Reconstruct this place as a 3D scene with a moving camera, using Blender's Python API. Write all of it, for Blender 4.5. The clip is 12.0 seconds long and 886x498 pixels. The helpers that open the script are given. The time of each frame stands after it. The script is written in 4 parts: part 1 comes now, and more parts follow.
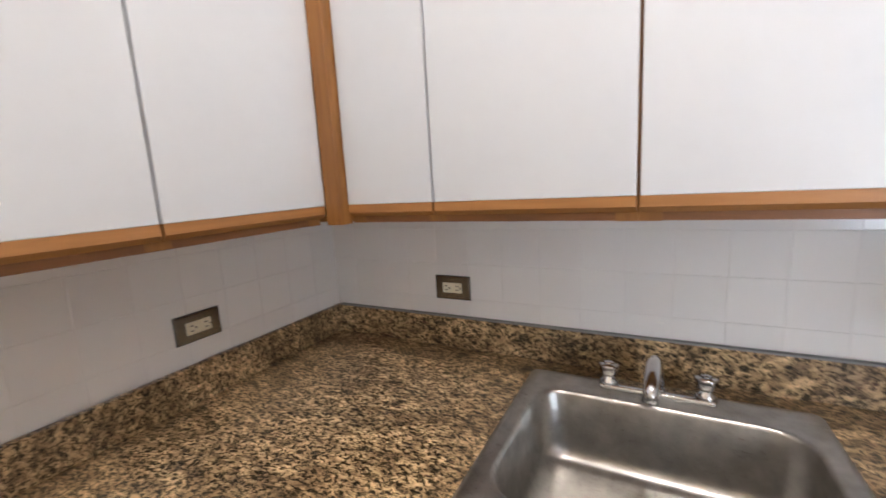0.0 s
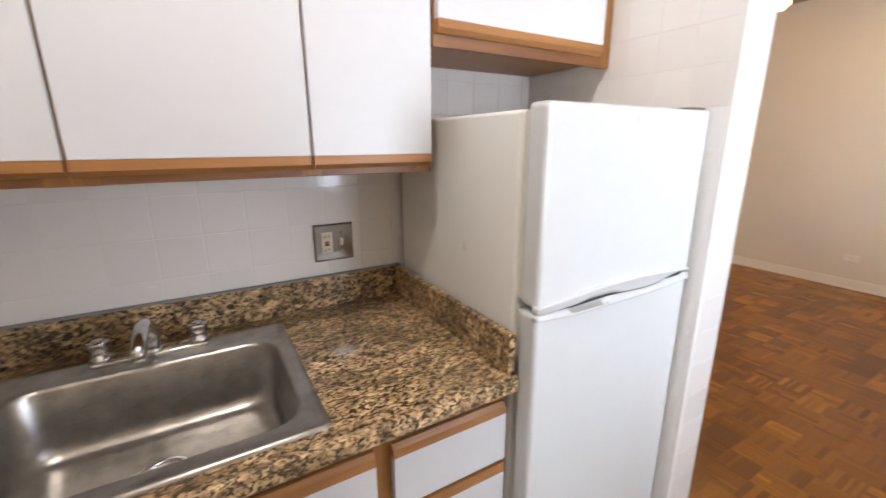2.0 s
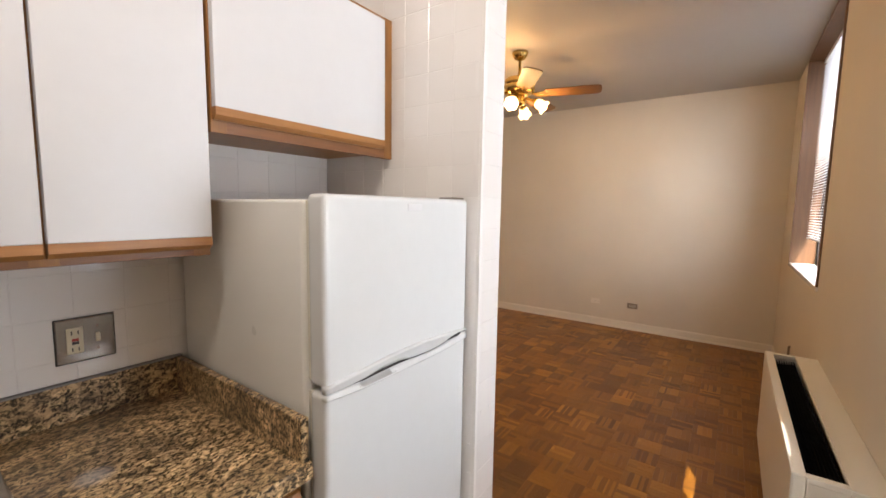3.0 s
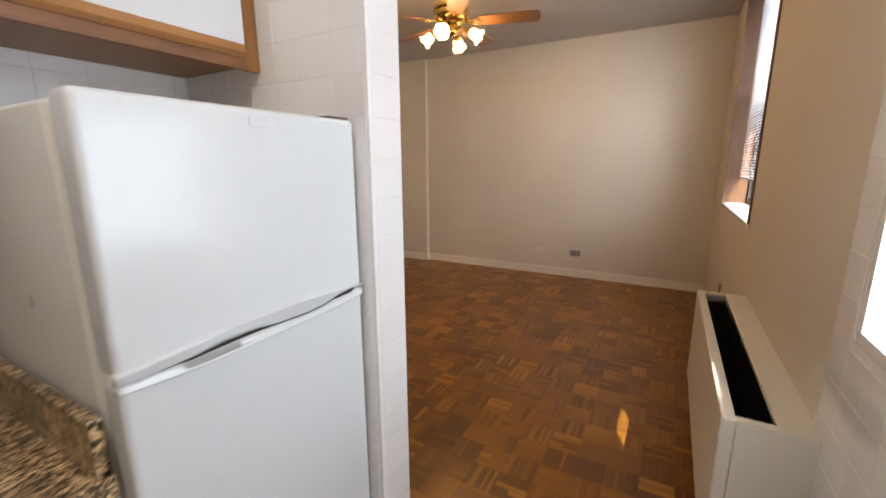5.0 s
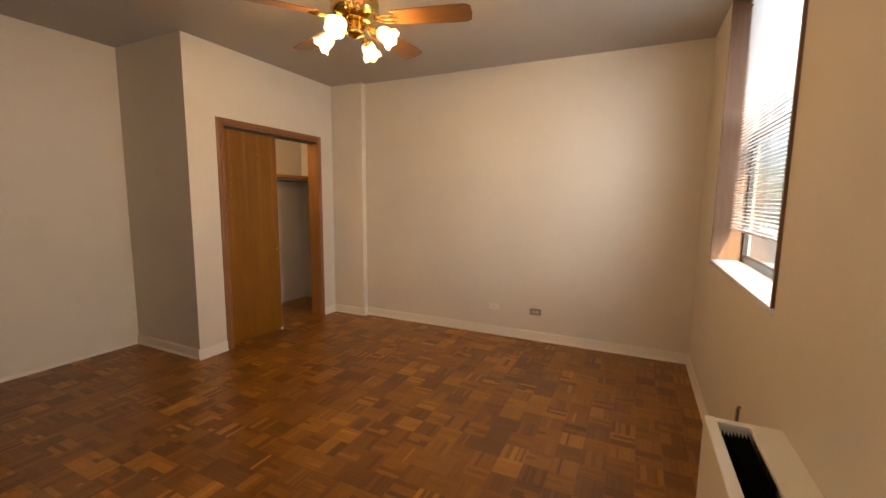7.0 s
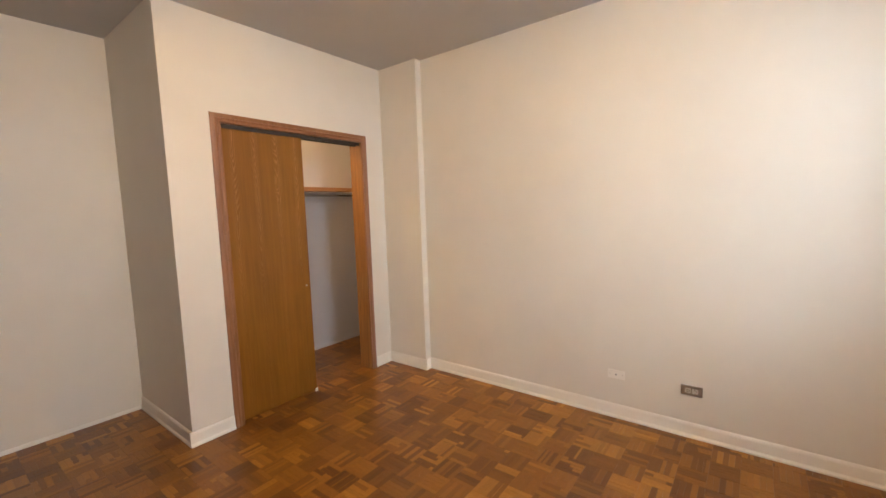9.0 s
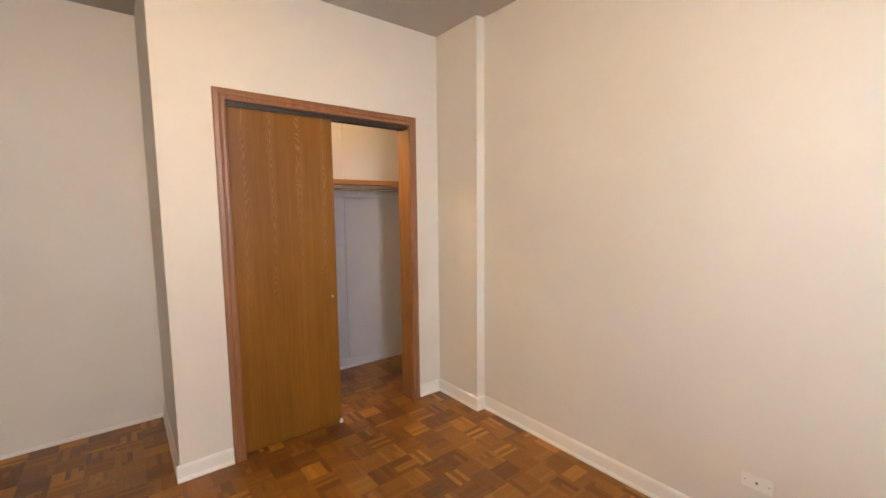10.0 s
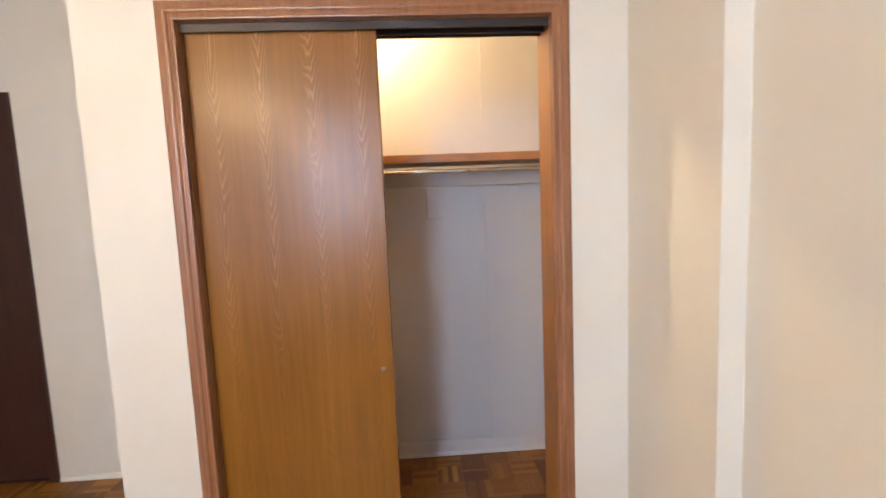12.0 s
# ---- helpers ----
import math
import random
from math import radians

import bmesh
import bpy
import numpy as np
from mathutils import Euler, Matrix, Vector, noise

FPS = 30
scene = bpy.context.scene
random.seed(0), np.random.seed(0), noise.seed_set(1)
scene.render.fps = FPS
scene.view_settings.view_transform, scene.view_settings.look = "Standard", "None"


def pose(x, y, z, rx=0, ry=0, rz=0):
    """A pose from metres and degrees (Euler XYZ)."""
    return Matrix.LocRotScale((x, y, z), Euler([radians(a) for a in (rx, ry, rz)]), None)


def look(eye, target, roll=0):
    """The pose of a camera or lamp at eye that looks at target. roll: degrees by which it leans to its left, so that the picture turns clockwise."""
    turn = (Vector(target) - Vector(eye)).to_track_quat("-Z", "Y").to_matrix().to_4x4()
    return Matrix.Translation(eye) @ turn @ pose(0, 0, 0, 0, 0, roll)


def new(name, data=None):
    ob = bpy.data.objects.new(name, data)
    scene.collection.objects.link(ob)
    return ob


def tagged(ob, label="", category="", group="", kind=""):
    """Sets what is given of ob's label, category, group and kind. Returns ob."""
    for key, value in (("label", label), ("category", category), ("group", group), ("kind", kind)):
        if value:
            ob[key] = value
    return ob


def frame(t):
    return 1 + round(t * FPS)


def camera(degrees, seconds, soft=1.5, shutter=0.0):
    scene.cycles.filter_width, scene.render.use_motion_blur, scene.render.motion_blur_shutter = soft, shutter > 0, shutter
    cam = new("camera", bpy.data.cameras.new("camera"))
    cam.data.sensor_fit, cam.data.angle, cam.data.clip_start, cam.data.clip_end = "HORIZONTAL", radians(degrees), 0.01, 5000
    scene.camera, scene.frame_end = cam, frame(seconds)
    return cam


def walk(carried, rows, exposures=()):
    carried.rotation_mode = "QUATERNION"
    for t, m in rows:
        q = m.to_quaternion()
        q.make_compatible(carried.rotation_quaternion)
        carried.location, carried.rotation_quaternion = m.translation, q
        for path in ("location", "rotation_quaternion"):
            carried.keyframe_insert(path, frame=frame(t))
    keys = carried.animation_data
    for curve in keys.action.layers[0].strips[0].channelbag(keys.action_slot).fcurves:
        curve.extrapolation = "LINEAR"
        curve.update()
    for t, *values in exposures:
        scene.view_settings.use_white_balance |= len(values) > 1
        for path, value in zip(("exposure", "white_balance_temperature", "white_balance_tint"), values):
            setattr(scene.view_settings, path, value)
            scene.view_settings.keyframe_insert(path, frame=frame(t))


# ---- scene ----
cam = camera(94.7, 12.0, shutter=0.2)
PATH = [
    (0, (0.468, 0.196, 1.448), (-0.461, 1.937, 1.122), -3.3),
    (0.3, (0.454, 0.178, 1.439), (-0.052, 2.056, 0.973), -3.36),
    (0.5, (0.472, 0.163, 1.431), (0.139, 2.063, 0.901), -2.5),
    (0.8, (0.511, 0.147, 1.410), (0.299, 2.042, 0.809), -1.94),
    (1, (0.533, 0.135, 1.394), (0.39, 2.027, 0.761), -1.8),
    (1.3, (0.570, 0.122, 1.390), (0.593, 2.016, 0.747), -1.62),
    (1.5, (0.593, 0.117, 1.402), (0.837, 2.002, 0.781), -1.6),
    (1.7, (0.618, 0.101, 1.420), (1.148, 1.941, 0.844), -1.37),
    (2, (0.63, 0.05, 1.432), (1.611, 1.719, 0.927), -0.2),
    (2.2, (0.641, 0.019, 1.427), (1.851, 1.546, 0.975), 0.49),
    (2.5, (0.652, -0.021, 1.441), (2.096, 1.311, 1.066), 1.1),
    (2.8, (0.663, -0.041, 1.460), (2.239, 1.160, 1.193), 1.14),
    (3, (0.662, -0.049, 1.483), (2.285, 1.102, 1.282), 0.9),
    (3.2, (0.667, -0.049, 1.492), (2.31, 1.078, 1.32), 0.4),
    (4.8, (0.847, -0.052, 1.387), (2.524, 0.911, 0.878), -0.6),
    (5, (0.956, -0.06, 1.404), (2.668, 0.888, 0.994), -0.3),
    (5.3, (1.111, -0.060, 1.434), (2.868, 0.843, 1.122), 0.38),
    (5.5, (1.202, -0.041, 1.439), (2.996, 0.799, 1.166), 0.3),
    (5.8, (1.343, -0.002, 1.439), (3.194, 0.717, 1.202), -0.41),
    (6, (1.434, 0.019, 1.449), (3.31, 0.676, 1.222), -1.0),
    (6.2, (1.537, 0.016, 1.449), (3.42, 0.649, 1.218), -1.2),
    (6.5, (1.685, -0.016, 1.435), (3.547, 0.675, 1.203), -0.7),
    (6.7, (1.799, -0.016, 1.44), (3.626, 0.76, 1.197), 0.1),
    (8.3, (2.701, 0.367, 1.492), (4.395, 1.411, 1.29), -0.5),
    (8.5, (2.856, 0.399, 1.478), (4.454, 1.582, 1.262), -0.8),
    (8.8, (3.075, 0.537, 1.474), (4.636, 1.768, 1.256), -0.96),
    (9, (3.231, 0.61, 1.478), (4.805, 1.828, 1.286), -1.9),
    (9.2, (3.393, 0.658, 1.474), (4.932, 1.921, 1.290), -2.72),
    (9.5, (3.643, 0.725, 1.48), (5.056, 2.128, 1.295), -1.8),
    (9.8, (3.871, 0.808, 1.494), (5.145, 2.337, 1.294), -0.68),
    (10, (4.037, 0.892, 1.485), (5.271, 2.453, 1.291), -0.6),
    (10.2, (4.236, 0.987, 1.485), (5.448, 2.571, 1.330), -0.97),
    (10.5, (4.515, 1.106, 1.468), (5.662, 2.736, 1.3), -1.5),
    (10.8, (4.749, 1.247, 1.472), (5.689, 3.000, 1.266), -0.95),
    (11, (4.896, 1.351, 1.475), (5.629, 3.199, 1.258), -0.2),
    (11.2, (4.979, 1.521, 1.477), (5.644, 3.399, 1.301), -0.41),
    (11.4, (5.087, 1.658, 1.474), (5.721, 3.549, 1.331), -1.6),
    (11.5, (5.128, 1.727, 1.473), (5.700, 3.639, 1.344), -2.56),
    (11.8, (5.234, 1.933, 1.463), (5.554, 3.903, 1.336), -2.92),
    (12, (5.295, 2.054, 1.459), (5.394, 4.044, 1.278), -2.4),
]
EXPOSURES = [(0, 1.80, 5750, 10), (0.5, 2.00, 5850, 10), (1.0, 2.06, 5900, 12), (1.5, 2.00, 5900, 12), (2.0, 1.64, 5950, 12), (2.5, 1.53, 6200, 13), (3.0, 1.26, 6400, 13), (4.8, 1.15, 6100, 11),
             (5.0, 1.08, 6100, 11), (5.5, 0.92, 6100, 11), (6.0, 0.84, 6500, 12), (6.7, 1.08, 6900, 12), (8.3, 1.72, 6100, 9), (9.0, 1.92, 5600, 7), (10.0, 2.02, 5550, 7), (10.5, 2.06, 5450, 6),
             (11.0, 2.12, 5150, 5), (12, 2.41, 5000, 4)]
walk(cam, [(t, look(eye, target, roll)) for t, eye, target, roll in PATH], EXPOSURES)

# ---- light ----
world = bpy.data.worlds.new("sky")
scene.world = world
world.use_nodes = True
wn = world.node_tree.nodes
wl = world.node_tree.links
sky = wn.new("ShaderNodeTexSky")
sky.sky_type, sky.sun_disc = "NISHITA", False
SUN_WAY = Vector((0.87, 0.40, -1.0)).normalized()
sky.sun_elevation = math.asin(-SUN_WAY.z)
sky.sun_rotation = math.atan2(-SUN_WAY.x, -SUN_WAY.y)
wl.new(sky.outputs[0], wn["Background"].inputs[0])
wn["Background"].inputs[1].default_value = 0.06

sun = new("sun", bpy.data.lights.new("sun", "SUN"))
sun.data.energy, sun.data.angle, sun.data.color = 5.0, radians(0.5), (1.0, 0.93, 0.82)
sun.matrix_world = look((0, 0, 8), Vector((0, 0, 8)) + SUN_WAY)


def lamp_area(name, m, sx, sy, watts, colour):
    ob = new(name, bpy.data.lights.new(name, "AREA"))
    ob.data.shape, ob.data.size, ob.data.size_y = "RECTANGLE", sx, sy
    ob.data.energy, ob.data.color = watts, colour
    ob.matrix_world = m
    return ob


def lamp_point(name, at, watts, colour, radius):
    ob = new(name, bpy.data.lights.new(name, "POINT"))
    ob.data.energy, ob.data.color, ob.data.shadow_soft_size = watts, colour, radius
    ob.location = at
    return ob


DAY = (0.90, 0.95, 1.0)
lamp_area("window_daylight", look((4.05, -1.30, 1.95), (5.05, 0.10, 1.35)), 0.90, 1.40, 21, DAY)
lamp_area("kitchen_window_daylight", look((1.775, -0.76, 1.72), (1.775, 1, 1.72)), 0.80, 1.36, 10, (0.90, 0.95, 1.0))

# ---- materials ----


class Nodes:
    """A small builder of node materials."""

    def __init__(self, name):
        self.mat = bpy.data.materials.new(name)
        self.mat.use_nodes = True
        self.tree = self.mat.node_tree
        self.bsdf = self.tree.nodes["Principled BSDF"]

    def node(self, kind, **settings):
        n = self.tree.nodes.new(kind)
        for key, value in settings.items():
            if key == "operation":
                n.operation = value
            elif key == "data_type":
                n.data_type = value
            elif key == "blend_type":
                n.blend_type = value
        return n

    def link(self, a, b):
        self.tree.links.new(a, b)

    def put(self, **values):
        names = {"base": "Base Color", "rough": "Roughness", "metal": "Metallic", "coat": "Coat Weight",
                 "coat_rough": "Coat Roughness", "ior": "IOR", "glass": "Transmission Weight", "spec": "Specular IOR Level",
                 "emit": "Emission Color", "glow": "Emission Strength"}
        for key, value in values.items():
            socket = self.bsdf.inputs[names[key]]
            socket.default_value = (*value, 1) if isinstance(value, tuple) else value
        return self

    def coords(self, scale=(1, 1, 1), source="Object"):
        tc = self.node("ShaderNodeTexCoord")
        mp = self.node("ShaderNodeMapping")
        mp.inputs["Scale"].default_value = scale
        self.link(tc.outputs[source], mp.inputs["Vector"])
        return mp.outputs["Vector"]

    def noise(self, vec, scale, detail=3.0, rough=0.55, distort=0.0):
        n = self.node("ShaderNodeTexNoise")
        self.link(vec, n.inputs["Vector"])
        n.inputs["Scale"].default_value = scale
        n.inputs["Detail"].default_value = detail
        n.inputs["Roughness"].default_value = rough
        n.inputs["Distortion"].default_value = distort
        return n.outputs["Fac"]

    def ramp(self, fac, stops):
        r = self.node("ShaderNodeValToRGB")
        self.link(fac, r.inputs["Fac"])
        el = r.color_ramp.elements
        while len(el) < len(stops):
            el.new(0.5)
        for e, (at, c) in zip(el, stops):
            e.position, e.color = at, (*c, 1)
        return r.outputs["Color"]

    def mix(self, fac, a, b, how="MIX"):
        m = self.node("ShaderNodeMix", data_type="RGBA", blend_type=how)
        ins = [s for s in m.inputs if s.enabled]
        for value, socket in zip((fac, a, b), ins):
            if hasattr(value, "links"):
                self.link(value, socket)
            else:
                socket.default_value = (*value, 1) if isinstance(value, tuple) else value
        return [s for s in m.outputs if s.enabled][0]

    def scale_to(self, fac, lo, hi):
        m = self.node("ShaderNodeMapRange")
        self.link(fac, m.inputs["Value"])
        m.inputs["To Min"].default_value, m.inputs["To Max"].default_value = lo, hi
        return m.outputs["Result"]

    def bump(self, height, strength, distance=0.002):
        b = self.node("ShaderNodeBump")
        b.inputs["Strength"].default_value, b.inputs["Distance"].default_value = strength, distance
        self.link(height, b.inputs["Height"])
        self.link(b.outputs["Normal"], self.bsdf.inputs["Normal"])

    def base(self, colour):
        self.link(colour, self.bsdf.inputs["Base Color"])

    def rough(self, value):
        self.link(value, self.bsdf.inputs["Roughness"])


def paint(name, colour, rough=0.6, vary=0.05, bump=0.15, grain=180.0):
    """Rolled wall paint: fine stipple, faint broad unevenness."""
    n = Nodes(name).put(rough=rough)
    v = n.coords()
    broad = n.noise(v, 1.6, 4)
    dark = tuple(c * (1 - vary) for c in colour)
    n.base(n.ramp(broad, [(0.35, dark), (0.65, colour)]))
    fine = n.noise(v, grain, 2)
    n.rough(n.scale_to(broad, rough - 0.06, rough + 0.06))
    n.bump(fine, bump, 0.001)
    return n.mat


def plain(name, colour, rough=0.4, metal=0.0, vary=0.04, coat=0.0, scale=25.0):
    n = Nodes(name).put(metal=metal, coat=coat, rough=rough)
    v = n.coords()
    f = n.noise(v, scale, 4)
    n.base(n.ramp(f, [(0.3, tuple(c * (1 - vary) for c in colour)), (0.7, colour)]))
    n.rough(n.scale_to(f, rough * 0.85, rough * 1.15))
    return n.mat


def wood(name, dark, light, along="z", rough=0.4, size=1.0, coat=0.0, cathedral=False):
    """Oak: long streaks along one axis, with pores."""
    n = Nodes(name).put(rough=rough, coat=coat, coat_rough=0.2)
    k = {"x": (0.06, 1, 1), "y": (1, 0.06, 1), "z": (1, 1, 0.06)}[along]
    v = n.coords(tuple(c * size for c in k))
    streak = n.noise(v, 55, 4, 0.6, 0.6)
    if cathedral:
        w = n.node("ShaderNodeTexWave")
        w.wave_type, w.bands_direction = "BANDS", "X"
        va = n.coords((1, 1, 0.10))
        n.link(va, w.inputs["Vector"])
        w.inputs["Scale"].default_value = 9.0
        w.inputs["Distortion"].default_value = 9.0
        w.inputs["Detail"].default_value = 2.0
        w.inputs["Detail Scale"].default_value = 1.3
        arcs = w.outputs["Fac"]
    else:
        arcs = n.noise(v, 14, 3, 0.5, 1.2)
    mid = tuple((a + b) / 2 for a, b in zip(dark, light))
    c1 = n.ramp(streak, [(0.32, dark), (0.5, mid), (0.68, light)])
    c2 = n.ramp(arcs, [(0.2, mid), (0.8, light)])
    n.base(n.mix(0.45, c1, c2))
    n.bump(streak, 0.12, 0.001)
    n.rough(n.scale_to(streak, rough - 0.08, rough + 0.08))
    return n.mat



def veneer():
    """Rotary-cut oak veneer: leaves side by side, each with stacked pale arches along its middle."""
    n = Nodes("oak_veneer").put(rough=0.45, coat=0.07, coat_rough=0.24, spec=0.3)
    v = n.coords()
    sep = n.node("ShaderNodeSeparateXYZ")
    n.link(v, sep.inputs[0])

    def math_of(op, a, b=None):
        m = n.node("ShaderNodeMath", operation=op)
        for k, value in enumerate((a, b)):
            if value is None:
                continue
            if hasattr(value, "links"):
                n.link(value, m.inputs[k])
            else:
                m.inputs[k].default_value = value
        return m.outputs[0]
    warp = n.noise(n.coords((1, 1, 0.35)), 7, 3)
    u = math_of("ADD", math_of("DIVIDE", math_of("SUBTRACT", sep.outputs["X"], 4.543), 0.160), math_of("MULTIPLY", math_of("SUBTRACT", warp, 0.5), 0.22))
    d = math_of("SUBTRACT", math_of("FRACT", u), 0.5)
    bend = math_of("MULTIPLY", math_of("ABSOLUTE", d), -74.0)
    phase = math_of("ADD", math_of("ADD", math_of("MULTIPLY", sep.outputs["Z"], 92.0), bend), math_of("MULTIPLY", warp, 60.0))
    arch = math_of("SINE", phase)
    inside = math_of("SUBTRACT", 1.0, math_of("MINIMUM", math_of("MULTIPLY", math_of("ABSOLUTE", d), 5.2), 1.0))
    arch = math_of("MULTIPLY", math_of("MAXIMUM", arch, 0.0), inside)
    streak = n.noise(n.coords((1, 1, 0.035)), 70, 4, 0.6, 0.3)
    broad = n.noise(n.coords((1, 1, 0.25)), 5, 3)
    c = n.ramp(streak, [(0.30, (0.150, 0.058, 0.004)), (0.52, (0.205, 0.079, 0.006)), (0.72, (0.250, 0.100, 0.009))])
    c = n.mix(0.5, c, n.ramp(broad, [(0.3, (0.150, 0.058, 0.004)), (0.7, (0.235, 0.098, 0.008))]))
    height = n.node("ShaderNodeMapRange")
    n.link(sep.outputs["Z"], height.inputs["Value"])
    height.inputs["From Min"].default_value, height.inputs["From Max"].default_value = 0.9, 1.75
    arch = math_of("MULTIPLY", arch, math_of("ADD", math_of("MULTIPLY", height.outputs["Result"], 0.85), 0.15))
    c = n.mix(math_of("MULTIPLY", arch, 0.42), c, (0.50, 0.27, 0.09))
    n.base(c)
    n.bump(streak, 0.10, 0.001)
    n.rough(n.scale_to(streak, 0.28, 0.42))
    return n.mat


WALL = paint("cream_wall_paint", (0.68, 0.615, 0.51), 0.55)
# Off-white ceiling with a darkened base, in place of weaker light from the fan.
CEIL = paint("ceiling_paint_dimmed", (0.47, 0.445, 0.41), 0.7, grain=120)
# White closet paint, with the closet's shade put into a greyer base.
CLOSET_SHADED = paint("shaded_closet_paint", (0.48, 0.45, 0.45), 0.6)
TRIM = paint("glossy_cream_trim", (0.77, 0.71, 0.61), 0.36, bump=0.05)
OAK = wood("stained_oak_trim", (0.155, 0.062, 0.022), (0.30, 0.132, 0.052), "z", 0.38)
OAK_X = wood("stained_oak_rail", (0.155, 0.062, 0.022), (0.30, 0.132, 0.052), "x", 0.38)
OAK_DOOR = veneer()
CAB_X = wood("oak_cabinet_rail", (0.21, 0.087, 0.021), (0.39, 0.178, 0.052), "x", 0.42)
# Darker copy of the cabinet oak: shade under cabinets, counter and shelf painted in.
CAB_SHADED = wood("oak_cabinet_shaded", (0.11, 0.042, 0.012), (0.27, 0.112, 0.034), "x", 0.45)
CAB_Y = wood("oak_cabinet_rail_side", (0.24, 0.098, 0.028), (0.42, 0.195, 0.065), "y", 0.42)
CAB_Z = wood("oak_cabinet_stile", (0.16, 0.064, 0.013), (0.34, 0.15, 0.036), "z", 0.42)
LAMINATE = plain("white_laminate", (0.615, 0.62, 0.635), 0.35, vary=0.02)
FRIDGE = plain("white_enamel", (0.67, 0.69, 0.695), 0.15, vary=0.02)
FRIDGE_SIDE = paint("pebbled_enamel", (0.85, 0.85, 0.81), 0.3, 0.03, 0.35, 420)
GASKET = plain("ivory_gasket", (0.66, 0.64, 0.56), 0.5)
BLACK = plain("black_plastic", (0.012, 0.012, 0.013), 0.45)
GRILLE = plain("black_grille_enamel", (0.003, 0.003, 0.003), 0.95)
GRILLE.node_tree.nodes["Principled BSDF"].inputs["Specular IOR Level"].default_value = 0.1
GREY_LINE = plain("grey_caulk", (0.24, 0.24, 0.24), 0.6)
CHROME = plain("chrome", (0.62, 0.62, 0.63), 0.12, 1.0, 0.05)
BRASS = plain("polished_brass", (0.78, 0.57, 0.20), 0.17, 1.0, 0.12)
PLATE = plain("satin_steel_plate", (0.32, 0.30, 0.27), 0.16, 1.0, 0.12)
IVORY = plain("ivory_plastic", (0.72, 0.66, 0.50), 0.35)
PUTTY = plain("putty_plastic", (0.52, 0.47, 0.38), 0.4)
WHITE_PL = plain("white_plastic", (0.80, 0.78, 0.74), 0.35)
RED = plain("red_plastic", (0.45, 0.04, 0.03), 0.4)
BRONZE = plain("dark_bronze_metal", (0.06, 0.05, 0.045), 0.42, 0.6)
BROWN_METAL = plain("brown_metal_plate", (0.33, 0.28, 0.23), 0.32, 0.8)
DARK_DOOR = wood("dark_stained_door", (0.022, 0.009, 0.006), (0.058, 0.022, 0.013), "z", 0.35)
JAMB = wood("brown_window_jamb", (0.075, 0.034, 0.014), (0.17, 0.082, 0.034), "z", 0.4)
SILL = plain("white_marble_sill", (0.80, 0.79, 0.77), 0.25, vary=0.10, scale=9)
SLAT = plain("white_blind_slat", (0.82, 0.82, 0.84), 0.4, vary=0.02)
HEATER = paint("cream_enamel", (0.74, 0.70, 0.60), 0.38, 0.03, 0.08)
# Kitchen floor stays unseen; its pale base is there to bounce light upwards.
VINYL = paint("vinyl_floor", (0.62, 0.59, 0.54), 0.45, 0.2)
GROUT = plain("tile_grout", (0.76, 0.74, 0.715), 0.8)
OUTSIDE = paint("outdoor_ground", (0.25, 0.25, 0.24), 0.9)


def steel():
    n = Nodes("brushed_steel").put(metal=1.0, rough=0.3)
    v = n.coords((1, 14, 14))
    f = n.noise(v, 60, 3)
    stain = n.noise(n.coords(), 22, 4)
    n.base(n.ramp(stain, [(0.3, (0.34, 0.325, 0.30)), (0.7, (0.50, 0.48, 0.45))]))
    n.rough(n.scale_to(f, 0.22, 0.38))
    n.bump(f, 0.05, 0.001)
    return n.mat


def granite():
    """Laminate printed like brown granite: tan ground, dark and rosy flecks."""
    n = Nodes("granite_laminate").put(rough=0.28, coat=0.2, coat_rough=0.12)
    v = n.coords((0.75, 1.25, 1.0))
    clouds = n.noise(v, 33, 4, 0.62, 0.8)
    flecks = n.noise(v, 105, 5, 0.62, 0.9)
    fine = n.noise(v, 230, 3)
    broad = n.noise(v, 8, 3, 0.6, 0.5)
    ground = n.ramp(clouds, [(0.32, (0.135, 0.092, 0.05)), (0.46, (0.50, 0.335, 0.175)), (0.64, (0.90, 0.66, 0.36))])
    ground = n.mix(0.85, ground, n.ramp(broad, [(0.36, (0.46, 0.44, 0.42)), (0.58, (1, 1, 1))]), "MULTIPLY")
    dark = n.ramp(flecks, [(0.385, (0.014, 0.013, 0.009)), (0.455, (0.16, 0.15, 0.105)), (0.535, (1, 1, 1))])
    c = n.mix(1.0, ground, dark, "MULTIPLY")
    rosy = n.ramp(n.noise(v, 60, 3, 0.5, 0.4), [(0.60, (0, 0, 0)), (0.72, (0.10, 0.045, 0.03))])
    c = n.mix(0.8, c, rosy, "ADD")
    light = n.ramp(fine, [(0.55, (0, 0, 0)), (0.68, (0.15, 0.11, 0.06))])
    c = n.mix(0.8, c, light, "ADD")
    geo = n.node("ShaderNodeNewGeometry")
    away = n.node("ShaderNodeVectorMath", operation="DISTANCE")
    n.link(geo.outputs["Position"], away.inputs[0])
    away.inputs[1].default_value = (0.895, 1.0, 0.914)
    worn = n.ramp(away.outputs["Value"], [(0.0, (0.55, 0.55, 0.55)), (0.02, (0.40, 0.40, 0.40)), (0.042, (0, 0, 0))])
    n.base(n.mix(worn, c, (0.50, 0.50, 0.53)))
    n.bump(fine, 0.05, 0.001)
    return n.mat


